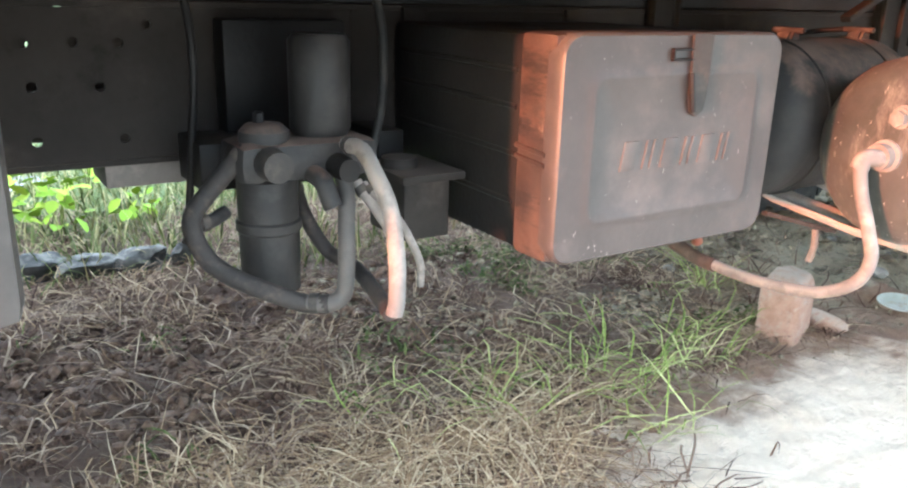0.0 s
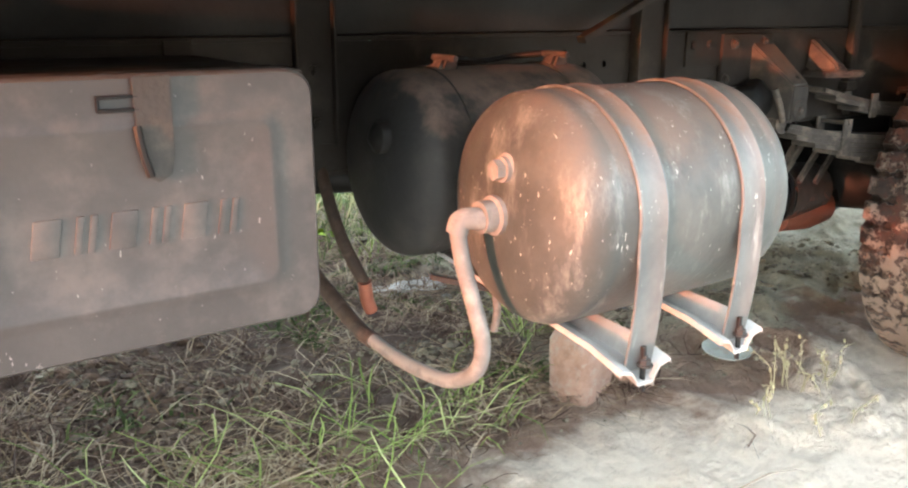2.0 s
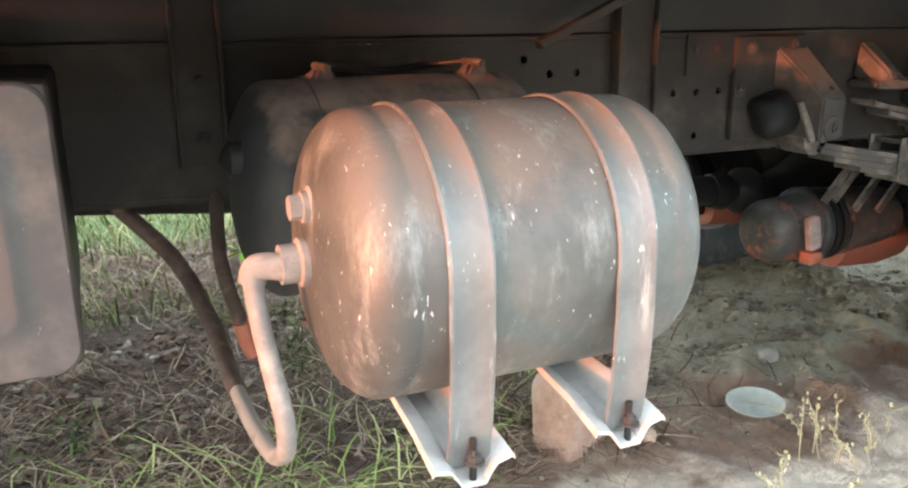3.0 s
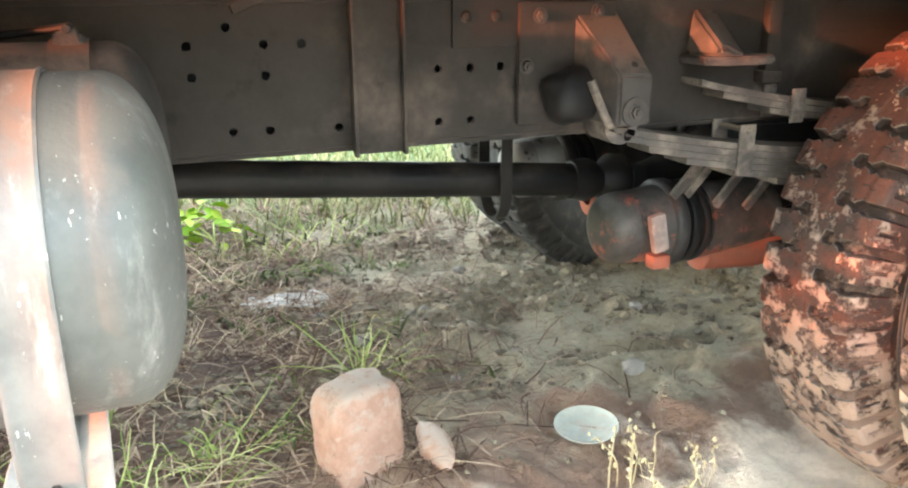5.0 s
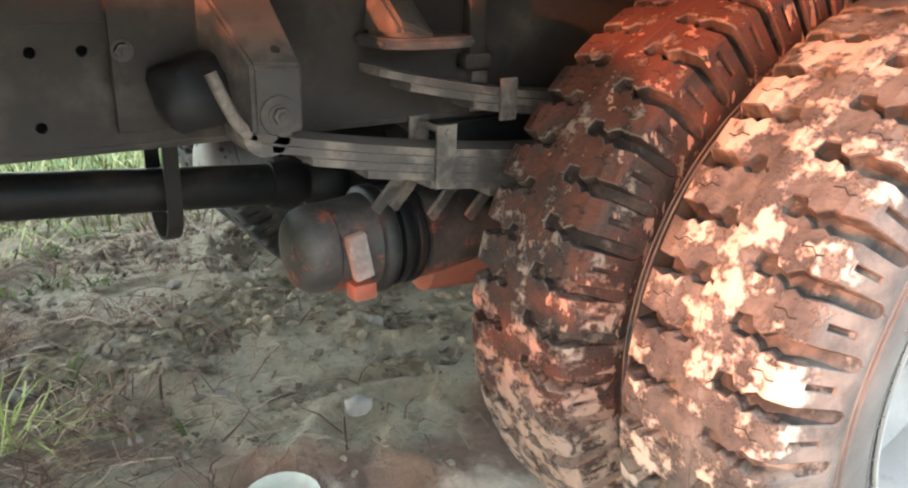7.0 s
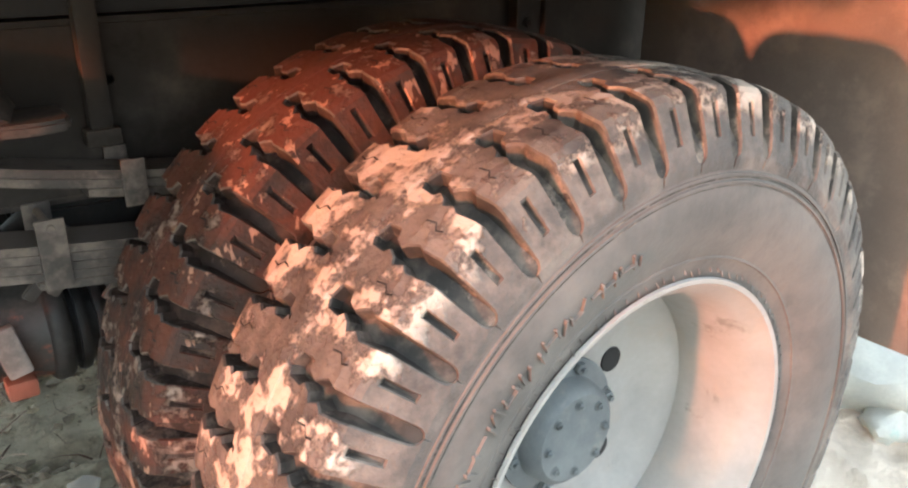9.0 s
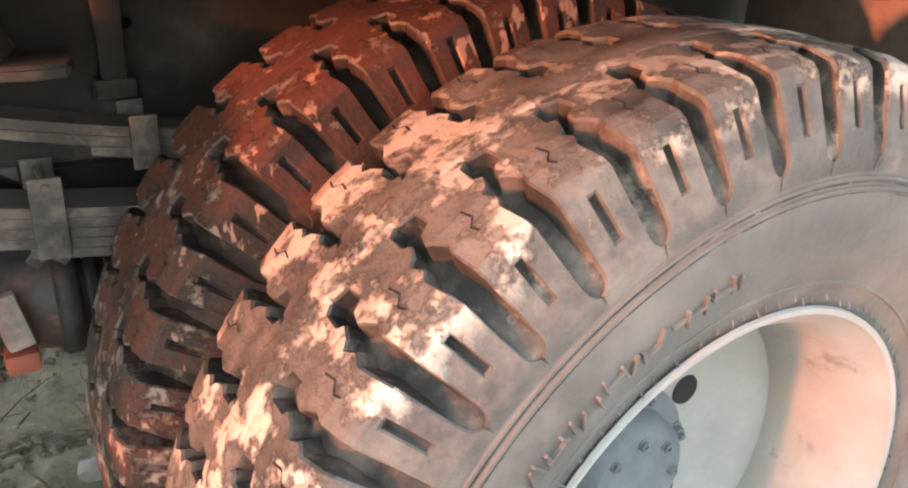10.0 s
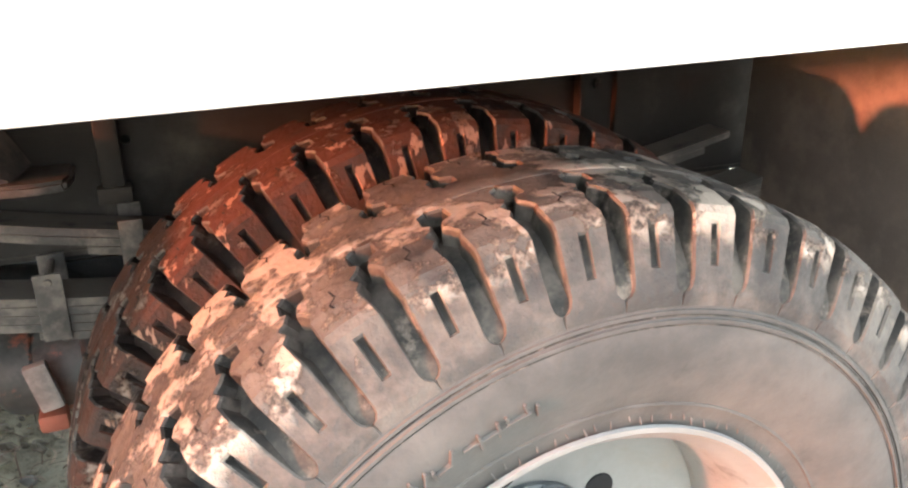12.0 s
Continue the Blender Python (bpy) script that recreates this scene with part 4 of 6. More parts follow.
def leaf_spring(y0, y1, near):
    spr = thing("leaf_spring", (0, (y0 + y1) / 2, 0.54), "dusty grey leaf spring pack with clips", "leaf spring", "leaf springs")
    for k in range(7):
        r = (0.715, 0.69, 0.64, 0.565, 0.47, 0.37, 0.28)[k]
        part("leaf", leaf_curve(-r, r, 0.590, k, 0.088, (y0, y1), 0.0105), spring_steel, spr)
    for k in range(3):
        r = (0.545, 0.50, 0.40)[k]
        part("helper_leaf", leaf_curve(-r, r, 0.668, k, 0.123, (y0 + 0.004, y1 - 0.004), 0.0105), spring_steel, spr)
    for sx in (-1, 1):
        x = 0.449 * sx
        part("clip", box((x - 0.016, y0 - 0.006, 0.568), (x + 0.016, y0 - 0.001, 0.655), 0.002), spring_steel, spr)
        part("clip", box((x - 0.016, y1 + 0.001, 0.568), (x + 0.016, y1 + 0.006, 0.655), 0.002), spring_steel, spr)
        part("clip_bolt", rod((x, y0 - 0.010, 0.645), (x, y1 + 0.010, 0.645), 0.005, 8), spring_steel, spr)
        x = 0.348 * sx
        part("clip", box((x - 0.014, y0 - 0.006, 0.652), (x + 0.014, y0 - 0.001, 0.710), 0.002), spring_steel, spr)
        part("clip", box((x - 0.014, y1 + 0.001, 0.652), (x + 0.014, y1 + 0.006, 0.710), 0.002), spring_steel, spr)
        for xx in (0.05, 0.10):
            part("u_bolt", tube([(xx * sx, y0 - 0.012, 0.36), (xx * sx, y0 - 0.012, 0.55), (xx * sx, y0 - 0.012, 0.685), (xx * sx, y0 + 0.006, 0.702), (xx * sx, y1 - 0.006, 0.702), (xx * sx, y1 + 0.012, 0.685), (xx * sx, y1 + 0.012, 0.55), (xx * sx, y1 + 0.012, 0.36)], 0.009, 10, 5), dark_steel, spr)
    part("axle_seat", box((-0.13, y0 - 0.004, 0.465), (0.13, y1 + 0.004, 0.511), 0.006), dark_steel, spr)
    part("spacer", box((-0.07, y0 + 0.004, 0.5925), (0.07, y1 - 0.004, 0.633), 0.004), dark_steel, spr)
    part("eye", lathe([(y0, 0.014), (y0, 0.030), (y1, 0.030), (y1, 0.014)], Matrix.Translation((-0.695, 0, 0.668)) @ ALONG_Y, 20, True), spring_steel, spr)
    part("eye", lathe([(y0, 0.014), (y0, 0.030), (y1, 0.030), (y1, 0.014)], Matrix.Translation((0.72, 0, 0.662)) @ ALONG_Y, 20, True), spring_steel, spr)
    return spr


leaf_spring(0.528, 0.592, True)
leaf_spring(1.408, 1.472, False)


hang = thing("spring_hanger", (-0.71, 0.55, 0.67), "dusty grey cast spring hanger bolted to the rail", "spring hanger")
part("arm", wedge(([(-0.722, 0.672), (-0.664, 0.672), (-0.664, 0.748), (-0.722, 0.750)], [(-0.752, 0.68), (-0.668, 0.68), (-0.668, 0.842), (-0.752, 0.846)]), 0.495, RAIL_Y - 0.002), hanger_paint, hang)
part("backing", box((-0.845, RAIL_Y - 0.014, 0.668), (-0.675, RAIL_Y - 0.001, 0.856), 0.006), frame_paint, hang)
part("cheek", lump((-0.758, 0.570, 0.714), (0.056, 0.040, 0.046), 3.0, 3, 0.22), dark_steel, hang, "dark greasy rounded cheek")
part("cheek_strap", tube([(-0.762, 0.512, 0.742), (-0.752, 0.506, 0.715), (-0.740, 0.505, 0.690), (-0.724, 0.512, 0.672)], 0.007, 10), spring_steel, hang)
part("pin_boss", lathe([(0, 0), (0, 0.023), (0.004, 0.022), (0.006, 0.0)], Matrix.Translation((-0.694, 0.4955, 0.694)) @ Matrix.Rotation(radians(90), 4, "X"), 24), grimy_cast, hang, "dark greasy pin boss")
# dark discs on the arm stand for the shade in bolt holes
for x, z in ((-0.688, 0.763), (-0.706, 0.812)):
    y_ = 0.495 + (z - 0.749) / 0.089 * 0.107
    part("bolt_hole_disc", lathe([(-0.004, 0), (-0.004, 0.0055), (0.0012, 0.0055), (0.0012, 0)], Matrix.Translation((x, y_, z)) @ Matrix.Rotation(radians(50), 4, "X"), 12), dark_steel, hang, "small dark disc for the shade in a bolt hole")
bm = bmesh.new()
bolt_head(bm, (-0.694, 0.490, 0.694), (0, -1, 0), 0.010, 0.006)
part("pin", bm, hanger_paint, hang)
for x, z in ((-0.81, 0.835), (-0.71, 0.84), (-0.832, 0.76)):
    bm = bmesh.new()
    bolt_head(bm, (x, RAIL_Y - 0.014, z), (0, -1, 0), 0.009, 0.008)
    part("bolt", bm, hanger_paint, hang)

slip = thing("slipper_bracket", (-0.48, 0.55, 0.752), "slipper bracket of the helper spring on the rail", "bracket")
lip = []
for x, y in ((-0.545, RAIL_Y - 0.002), (-0.540, 0.535), (-0.515, 0.518), (-0.44, 0.512), (-0.410, 0.520), (-0.402, 0.545), (-0.402, RAIL_Y - 0.002)):
    lip.append((x, y))
part("lip", sheet(lip, 0.014, Matrix.Translation((0, 0, 0.754)), 0.004), hanger_paint, slip)
part("gusset", wedge(([(-0.520, 0.768), (-0.462, 0.768), (-0.505, 0.782), (-0.520, 0.784)], [(-0.535, 0.768), (-0.445, 0.768), (-0.480, 0.842), (-0.525, 0.845)]), 0.525, RAIL_Y - 0.003, 0.006), hanger_paint, slip)


# ---- far wheels ----
def far_wheel(y, phase, dish):
    t = thing("rear_wheel", (0, y, AXLE_Z), "rear truck wheel on the far side, black for its shade", "truck wheel", "rear wheels")
    m = Matrix.Translation((0, y, AXLE_Z)) @ ALONG_Y
    prof = [(-a, r) for a, r in reversed(CARCASS)] + CARCASS[1:]
    # black hose material here: the tyre's backlit shade is put into colour
    tyre = part("tyre", lathe(prof, m, 90), black_hose, t)
    bm = bmesh.new()
    for s in (1, -1):
        one = lug_bmesh(s)
        me = bpy.data.meshes.new("tmp")
        one.to_mesh(me)
        one.free()
        for k in range(LUGS):
            c = me.copy()
            c.transform(m @ Matrix.Rotation(phase + (k + (0.0 if s > 0 else 0.5)) * PITCH, 4, "Z"))
            bm.from_mesh(c)
            bpy.data.meshes.remove(c)
        bpy.data.meshes.remove(me)
    tagged(part("tread", bm, black_hose, tyre, "worn lugged tread", smooth=False), kind="stuff")
    d = dish
    rim = [(-0.094, 0.2385), (-0.0965, 0.232), (-0.080, 0.217), (-0.040, 0.2045), (0.0, 0.196), (0.05, 0.2045), (0.080, 0.215), (0.0965, 0.232), (0.094, 0.2385)]
    part("rim", lathe(rim + [(h, r + 0.005) for h, r in reversed(rim[1:-1])], m, 64, True), rim_paint, t)
    part("wheel_disc", lathe([(0.03 * d, 0.198), (0.055 * d, 0.155), (0.058 * d, 0.0), (0.048 * d, 0.0), (0.046 * d, 0.15), (0.02 * d, 0.199)], m, 48), rim_paint, t)


far_wheel(1.635, 0.3, 1)
far_wheel(1.91, 0.1, -1)

# ---- air tanks ----
TY, TZ, TR = 0.150, 0.676, 0.140


def tank_profile(x0, x1, r, e=0.052):
    left = [(x0 + e * (1 - math.cos(radians(90 * k / 12))), r * math.sin(radians(90 * k / 12)) ** 0.70) for k in range(13)]
    right = [(x1 + x0 - h, q) for h, q in reversed(left)]
    return left + [(x0 + e + 0.010, r), (x0 + e + 0.013, r - 0.0006), (x0 + e + 0.016, r + 0.0004), (x1 - e - 0.016, r + 0.0004), (x1 - e - 0.013, r - 0.0006), (x1 - e - 0.010, r)] + right


tank = thing("air_tank", (-1.61, TY, TZ - TR), "worn grey steel air tank held by two straps", "air tank", "air tanks")
part("shell", lathe(tank_profile(-1.760, -1.375, TR), Matrix.Translation((0, TY, TZ)) @ ALONG_X, 72), tank_metal, tank)


def boss(parent, y, z, r, h, x=-1.80, mat=None):
    m = Matrix.Translation((x, y, z)) @ Matrix.Rotation(radians(-90), 4, "Y")
    return part("boss", lathe([(-0.02, 0), (-0.02, r * 1.25), (0.004, r * 1.25), (0.006, r), (h, r), (h, r * 0.6), (h, 0)], m, 20), mat or hose_rubber, parent)


boss(tank, 0.142, 0.730, 0.015, 0.012, -1.752)
part("drain_plug", lathe([(0, 0.0), (0, 0.012), (0.012, 0.012), (0.012, 0.0)], Matrix.Translation((-1.763, 0.142, 0.730)) @ Matrix.Rotation(radians(-90), 4, "Y"), 6), hose_rubber, tank)
boss(tank, 0.155, 0.674, 0.019, 0.022, -1.762)


def strap_and_cradle(x):
    """A flat strap with raised edges over the tank, and the pressed saddle that it is bolted to."""
    st = bmesh.new()
    prof = [(-0.0215, 0.0012), (-0.0213, 0.0036), (-0.0185, 0.0042), (-0.0155, 0.0026), (0.0155, 0.0026), (0.0185, 0.0042), (0.0213, 0.0036), (0.0215, 0.0012)]
    rings = []
    path = [(TY + (TR + 0.0) * math.cos(radians(a)), TZ + TR * math.sin(radians(a)), math.cos(radians(a)), math.sin(radians(a))) for a in range(-10, 186, 5)]
    path += [(TY - TR - 0.0005, TZ - 0.05, -1, -0.05), (TY - TR + 0.001, TZ - 0.09, -0.99, -0.1), (TY - TR + 0.005, TZ - 0.130, -0.98, -0.15), (TY - TR + 0.012, TZ - 0.172, -0.97, -0.2)]
    for y, z, ny, nz in path:
        rings.append([st.verts.new((x + px, y + ny * pz, z + nz * pz)) for px, pz in prof])
    for a, b in zip(rings, rings[1:]):
        for k in range(len(prof)):
            st.faces.new((a[k], a[(k + 1) % len(prof)], b[(k + 1) % len(prof)], b[k]))
    st.faces.new(rings[0][::-1])
    st.faces.new(rings[-1])
    part("strap", st, strap_metal, tank, "scraped bright steel strap")
    # saddle: a channel that runs under the tank to the rail, with flared outer end
    sad = bmesh.new()
    sec = [(-0.042, 0.008), (-0.040, 0.012), (-0.024, 0.008), (-0.018, 0.000), (-0.012, -0.010), (0.012, -0.010), (0.018, 0.000), (0.024, 0.008), (0.040, 0.012), (0.042, 0.008)]
    sec = sec + [(px, pz - 0.004) for px, pz in reversed(sec)]
    rr = []
    for y, z, k in ((0.004, 0.504, 0.96), (0.020, 0.508, 0.95), (0.06, 0.517, 0.9), (0.13, 0.523, 0.8), (0.24, 0.528, 0.75), (0.40, 0.548, 0.75), (RAIL_Y - 0.012, 0.60, 0.8)):
        rr.append([sad.verts.new((x + px * k, y, z + pz * k)) for px, pz in sec])
    for a, b in zip(rr, rr[1:]):
        for j in range(len(sec)):
            sad.faces.new((a[j], a[(j + 1) % len(sec)], b[(j + 1) % len(sec)], b[j]))
    sad.faces.new(rr[0][::-1])
    sad.faces.new(rr[-1])
    part("saddle", sad, saddle_metal, tank, "pale scraped pressed-steel saddle")
    part("saddle_post", box((x - 0.02, RAIL_Y - 0.014, 0.58), (x + 0.02, RAIL_Y - 0.001, 0.72), 0.003), frame_paint, tank)
    part("strap_bolt", rod((x + 0.002, 0.012, 0.535), (x + 0.000, 0.009, 0.480), 0.0034, 10), dark_steel, tank)
    bm = bmesh.new()
    bolt_head(bm, (x + 0.002, 0.009, 0.512), (0, 0, 1), 0.007, 0.008)
    part("nut", bm, grimy_cast, tank)


strap_and_cradle(-1.654)
strap_and_cradle(-1.486)

# Reddish dust, thickest on top: the low sun there is in its colour
grimy_tank = surface("grimy_red_topped_tank_paint", (0.024, 0.023, 0.022), (0.050, 0.044, 0.039), 10.0, 0.7, bump=0.4, dust=(0.17, 0.115, 0.088), dust_lo=0.72, dust_hi=1.05, top=0.5)
tank2 = thing("air_tank", (-1.58, 0.42, 0.62), "dark grimy air tank hung beside the chassis rail", "air tank", "air tanks")
m2 = Matrix.Translation((0, 0.436, 0.687)) @ ALONG_X
part("shell", lathe(tank_profile(-1.778, -1.37, 0.136), m2, 56), grimy_tank, tank2)
for x in (-1.665, -1.46):
    part("band", lathe([(x - 0.020, 0.1355), (x - 0.020, 0.1395), (x + 0.020, 0.1395), (x + 0.020, 0.1355)], m2, 56, True), grimy_tank, tank2)
    part("bracket", box((x - 0.02, 0.55, 0.70), (x + 0.02, RAIL_Y - 0.001, 0.80), 0.004), dark_steel, tank2)
    part("band_lug", wedge(([(x - 0.019, 0.816), (x + 0.019, 0.816), (x + 0.012, 0.838), (x - 0.008, 0.842)], [(x - 0.019, 0.818), (x + 0.019, 0.818), (x + 0.015, 0.832), (x - 0.015, 0.832)]), 0.400, 0.435, 0.005), grimy_cast, tank2, "dusty band lug")
    part("band_bolt", rod((x, 0.385, 0.838), (x, 0.445, 0.838), 0.005, 10), grimy_cast, tank2)
part("top_pipe", tube([(-1.665, 0.445, 0.838), (-1.62, 0.45, 0.834), (-1.56, 0.47, 0.828), (-1.50, 0.48, 0.832), (-1.46, 0.445, 0.838)], 0.005, 10), dark_steel, tank2)
part("end_boss", lathe([(-0.02, 0), (-0.02, 0.024), (0.014, 0.022), (0.02, 0.014), (0.026, 0)], Matrix.Translation((-1.772, 0.40, 0.735)) @ Matrix.Rotation(radians(-90), 4, "Y"), 16), dark_steel, tank2)

# ---- hoses at the tank ----
rusty_pipe = surface("grimy_rusty_pipe", (0.060, 0.040, 0.029), (0.105, 0.066, 0.046), 24.0, 0.8, bump=0.4, dust=(0.15, 0.105, 0.078), dust_lo=0.50, dust_hi=0.75)
hz = thing("air_hose", (-1.79, 0.17, 0.46), "dusty beige rubber air hose looping below the tank", "hose", "air hoses")
part("elbow", tube([(-1.780, 0.152, 0.672), (-1.796, 0.157, 0.674), (-1.806, 0.161, 0.671), (-1.809, 0.163, 0.658)], 0.013, 14, 5), hose_rubber, hz)
part("hose", tube([(-1.809, 0.163, 0.664), (-1.806, 0.154, 0.62), (-1.800, 0.138, 0.57), (-1.794, 0.130, 0.525), (-1.792, 0.148, 0.485), (-1.794, 0.195, 0.455), (-1.796, 0.25, 0.443), (-1.798, 0.34, 0.436), (-1.80, 0.45, 0.442)], 0.0098, 14, 8), hose_rubber, hz)
part("rear_hose", tube([(-1.799, 0.40, 0.438), (-1.80, 0.45, 0.442), (-1.805, 0.55, 0.475), (-1.835, 0.65, 0.545), (-1.90, 0.70, 0.62), (-1.96, 0.72, 0.69)], 0.0125, 14, 8), rusty_pipe, hz, "brown grimy sleeve of the hose")
dp = thing("drain_pipe", (-1.77, 0.47, 0.46), "thin rusty brown drain pipe bent behind the tank", "pipe")
part("pipe", tube([(-1.772, 0.64, 0.74), (-1.775, 0.62, 0.665), (-1.788, 0.53, 0.575), (-1.777, 0.465, 0.50)], 0.0100, 12), rusty_pipe, dp)
part("tip", tube([(-1.779, 0.463, 0.508), (-1.772, 0.470, 0.475), (-1.764, 0.473, 0.455)], 0.0105, 10), orange_red, dp, "rusty tip")
rodb = thing("support_rod", (-1.6, 0.33, 0.49), "rusty flat support bar under the tanks", "bar")
part("bar", box((-0.07, -0.010, -0.004), (0.07, 0.010, 0.004), 0.002, Matrix.Translation((-1.655, 0.345, 0.512)) @ Matrix.Rotation(radians(16), 4, "Y") @ Matrix.Rotation(radians(-25), 4, "Z")), grimy_cast, rodb)
part("hook", tube([(-1.631, 0.327, 0.500), (-1.630, 0.325, 0.470), (-1.632, 0.330, 0.440)], 0.006, 8), hose_rubber, rodb)

# ---- toolbox ----
BX0, BX1, BY, BZ0, BZ1 = -2.336, -1.960, 0.207, 0.578, 0.846
tb = thing("toolbox", (-2.145, 0.40, BZ0), "dusty grey steel toolbox with a hasp, hung on the chassis", "toolbox")
# sun and shade on the box side are put into two materials
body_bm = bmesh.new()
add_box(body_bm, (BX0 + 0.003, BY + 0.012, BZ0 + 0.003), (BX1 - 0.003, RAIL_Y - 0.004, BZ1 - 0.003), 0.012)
part("body", body_bm, dark_steel, tb, "grimy box body in the dark tone of its shaded side")
part("lit_front_band", box((BX0 + 0.0005, BY + 0.013, BZ0 + 0.0005), (BX1 - 0.0005, BY + 0.080, BZ1 - 0.0005), 0.010), lit_box_side, tb, "scratched front band of the box side in sunlit colour")
rot = Matrix.Translation((0, BY + 0.014, 0)) @ Matrix.Rotation(radians(90), 4, "X")


def pressed_door():
    """A door with rounded corners, a folded rim and a raised middle field."""
    bm = bmesh.new()
    def ring(d, depth, r):
        return [bm.verts.new(rot @ Vector((x, z, depth))) for x, z in round_rect(BX0 + d, BZ0 + d, BX1 - d, BZ1 - d, r, 6)]
    steps = [(0.0, -0.012, 0.026), (0.0, 0.010, 0.026), (0.003, 0.014, 0.024), (0.036, 0.0142, 0.022), (0.042, 0.0150, 0.020), (0.047, 0.0172, 0.018), (0.051, 0.0172, 0.016), (0.056, 0.0152, 0.014), (0.10, 0.0152, 0.010)]
    rings = [ring(*s) for s in steps]
    n = len(rings[0])
    for a, b in zip(rings, rings[1:]):
        for k in range(n):
            bm.faces.new((a[k], a[(k + 1) % n], b[(k + 1) % n], b[k]))
    bm.faces.new(rings[-1])
    return bm


door = part("door", pressed_door(), box_paint, tb, "pressed grey door with a raised field")
# raised shapes in place of the maker's mark
xs = [-2.226 + i * 0.0335 for i in range(6)]
for i, x in enumerate(xs):
    slant = Matrix(((1, 0, 0.18, 0), (0, 1, 0, 0), (0, 0, 1, 0), (0, 0, 0, 1)))
    bm = bmesh.new()
    mm = Matrix.Translation((x, BY - 0.0010, 0.703)) @ slant
    if i % 2 == 0:
        add_box(bm, (-0.012, -0.002, -0.018), (0.012, 0.005, 0.018), 0.002, mm)
    else:
        add_box(bm, (-0.009, -0.002, -0.018), (-0.002, 0.005, 0.018), 0.0015, mm)
        add_box(bm, (0.003, -0.002, -0.018), (0.010, 0.005, 0.018), 0.0015, mm)
    part("raised_bar", bm, box_paint, door)
slot = bmesh.new()
add_box(slot, (-2.171, BY - 0.006, 0.8135), (-2.134, BY + 0.003, 0.8165), 0.001)
add_box(slot, (-2.171, BY - 0.006, 0.8255), (-2.134, BY + 0.003, 0.8285), 0.001)
add_box(slot, (-2.171, BY - 0.006, 0.8165), (-2.168, BY + 0.003, 0.8255), 0.001)
part("staple", slot, dark_steel, door, "dark steel staple")
part("hasp", sheet([(-2.140, 0.845), (-2.104, 0.845), (-2.106, 0.77), (-2.110, 0.752), (-2.122, 0.745), (-2.134, 0.752), (-2.138, 0.77)], 0.003, Matrix.Translation((0, BY - 0.003, 0)) @ Matrix.Rotation(radians(90), 4, "X"), 0.001), hanger_paint, tb, "bent sheet-steel hasp")
part("hasp_fold", tube([(-2.138, BY - 0.006, 0.80), (-2.136, BY - 0.008, 0.778), (-2.130, BY - 0.007, 0.752)], 0.004, 8), dark_steel, tb)
# ribs follow: dark on the shaded body, sunlit tone on the band
for z in (0.640, 0.700, 0.757, 0.800):
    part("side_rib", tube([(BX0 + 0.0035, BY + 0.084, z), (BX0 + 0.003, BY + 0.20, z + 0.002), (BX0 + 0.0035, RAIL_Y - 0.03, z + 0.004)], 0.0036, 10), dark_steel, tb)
for z in (0.698, 0.711):
    part("edge_rib", tube([(BX0 + 0.001, BY + 0.022, z - 0.002), (BX0 + 0.0005, BY + 0.05, z), (BX0 + 0.001, BY + 0.079, z + 0.002)], 0.0034, 10), lit_box_side, tb)
for x in (-2.30, -1.99):
    part("hanger_strip", box((x - 0.02, RAIL_Y - 0.010, 0.80), (x + 0.02, RAIL_Y - 0.001, 0.862), 0.002), frame_paint, tb)

# ---- fuel filter unit and its hoses ----
fl = thing("fuel_filter", (-2.55, 0.44, 0.52), "dusty dark fuel filter unit with hoses on the chassis", "fuel filter")
mz = Matrix.Translation((-2.592, 0.44, 0))
part("bowl", lathe([(0.520, 0.0), (0.520, 0.030), (0.526, 0.036), (0.60, 0.037), (0.603, 0.040), (0.613, 0.040), (0.616, 0.037), (0.665, 0.037), (0.672, 0.030), (0.672, 0.0)], mz, 32), chamber_paint, fl, "dark ribbed filter bowl")
part("head", box((-2.635, 0.405, 0.662), (-2.455, 0.50, 0.712), 0.020), grimy_tank, fl, "dark cast filter head")
part("head_cap", lathe([(0.700, 0.0), (0.700, 0.031), (0.722, 0.030), (0.730, 0.022), (0.733, 0.0)], Matrix.Translation((-2.592, 0.445, 0)), 20), grimy_tank, fl)
part("outlet", tube([(-2.545, 0.408, 0.672), (-2.545, 0.38, 0.668), (-2.543, 0.368, 0.652), (-2.540, 0.362, 0.640)], 0.012, 12, 5), grimy_tank, fl, "dusty cast outlet bend")
part("vent_screw", lathe([(0.733, 0.0), (0.733, 0.007), (0.744, 0.007), (0.746, 0.004), (0.746, 0.0)], Matrix.Translation((-2.600, 0.440, 0)), 6), dark_steel, fl)
part("head_boss", lathe([(0, 0), (0, 0.020), (0.03, 0.018), (0.03, 0)], Matrix.Translation((-2.60, 0.405, 0.690)) @ Matrix.Rotation(radians(90), 4, "X"), 16), grimy_cast, fl)
part("head_boss", lathe([(0, 0), (0, 0.016), (0.035, 0.014), (0.035, 0)], Matrix.Translation((-2.515, 0.405, 0.680)) @ Matrix.Rotation(radians(90), 4, "X"), 16), dark_steel, fl)
part("canister", lathe([(0.712, 0.0), (0.712, 0.034), (0.72, 0.038), (0.825, 0.038), (0.834, 0.032), (0.834, 0.0)], Matrix.Translation((-2.515, 0.455, 0)), 32), chamber_paint, fl, "dark grey upper canister")
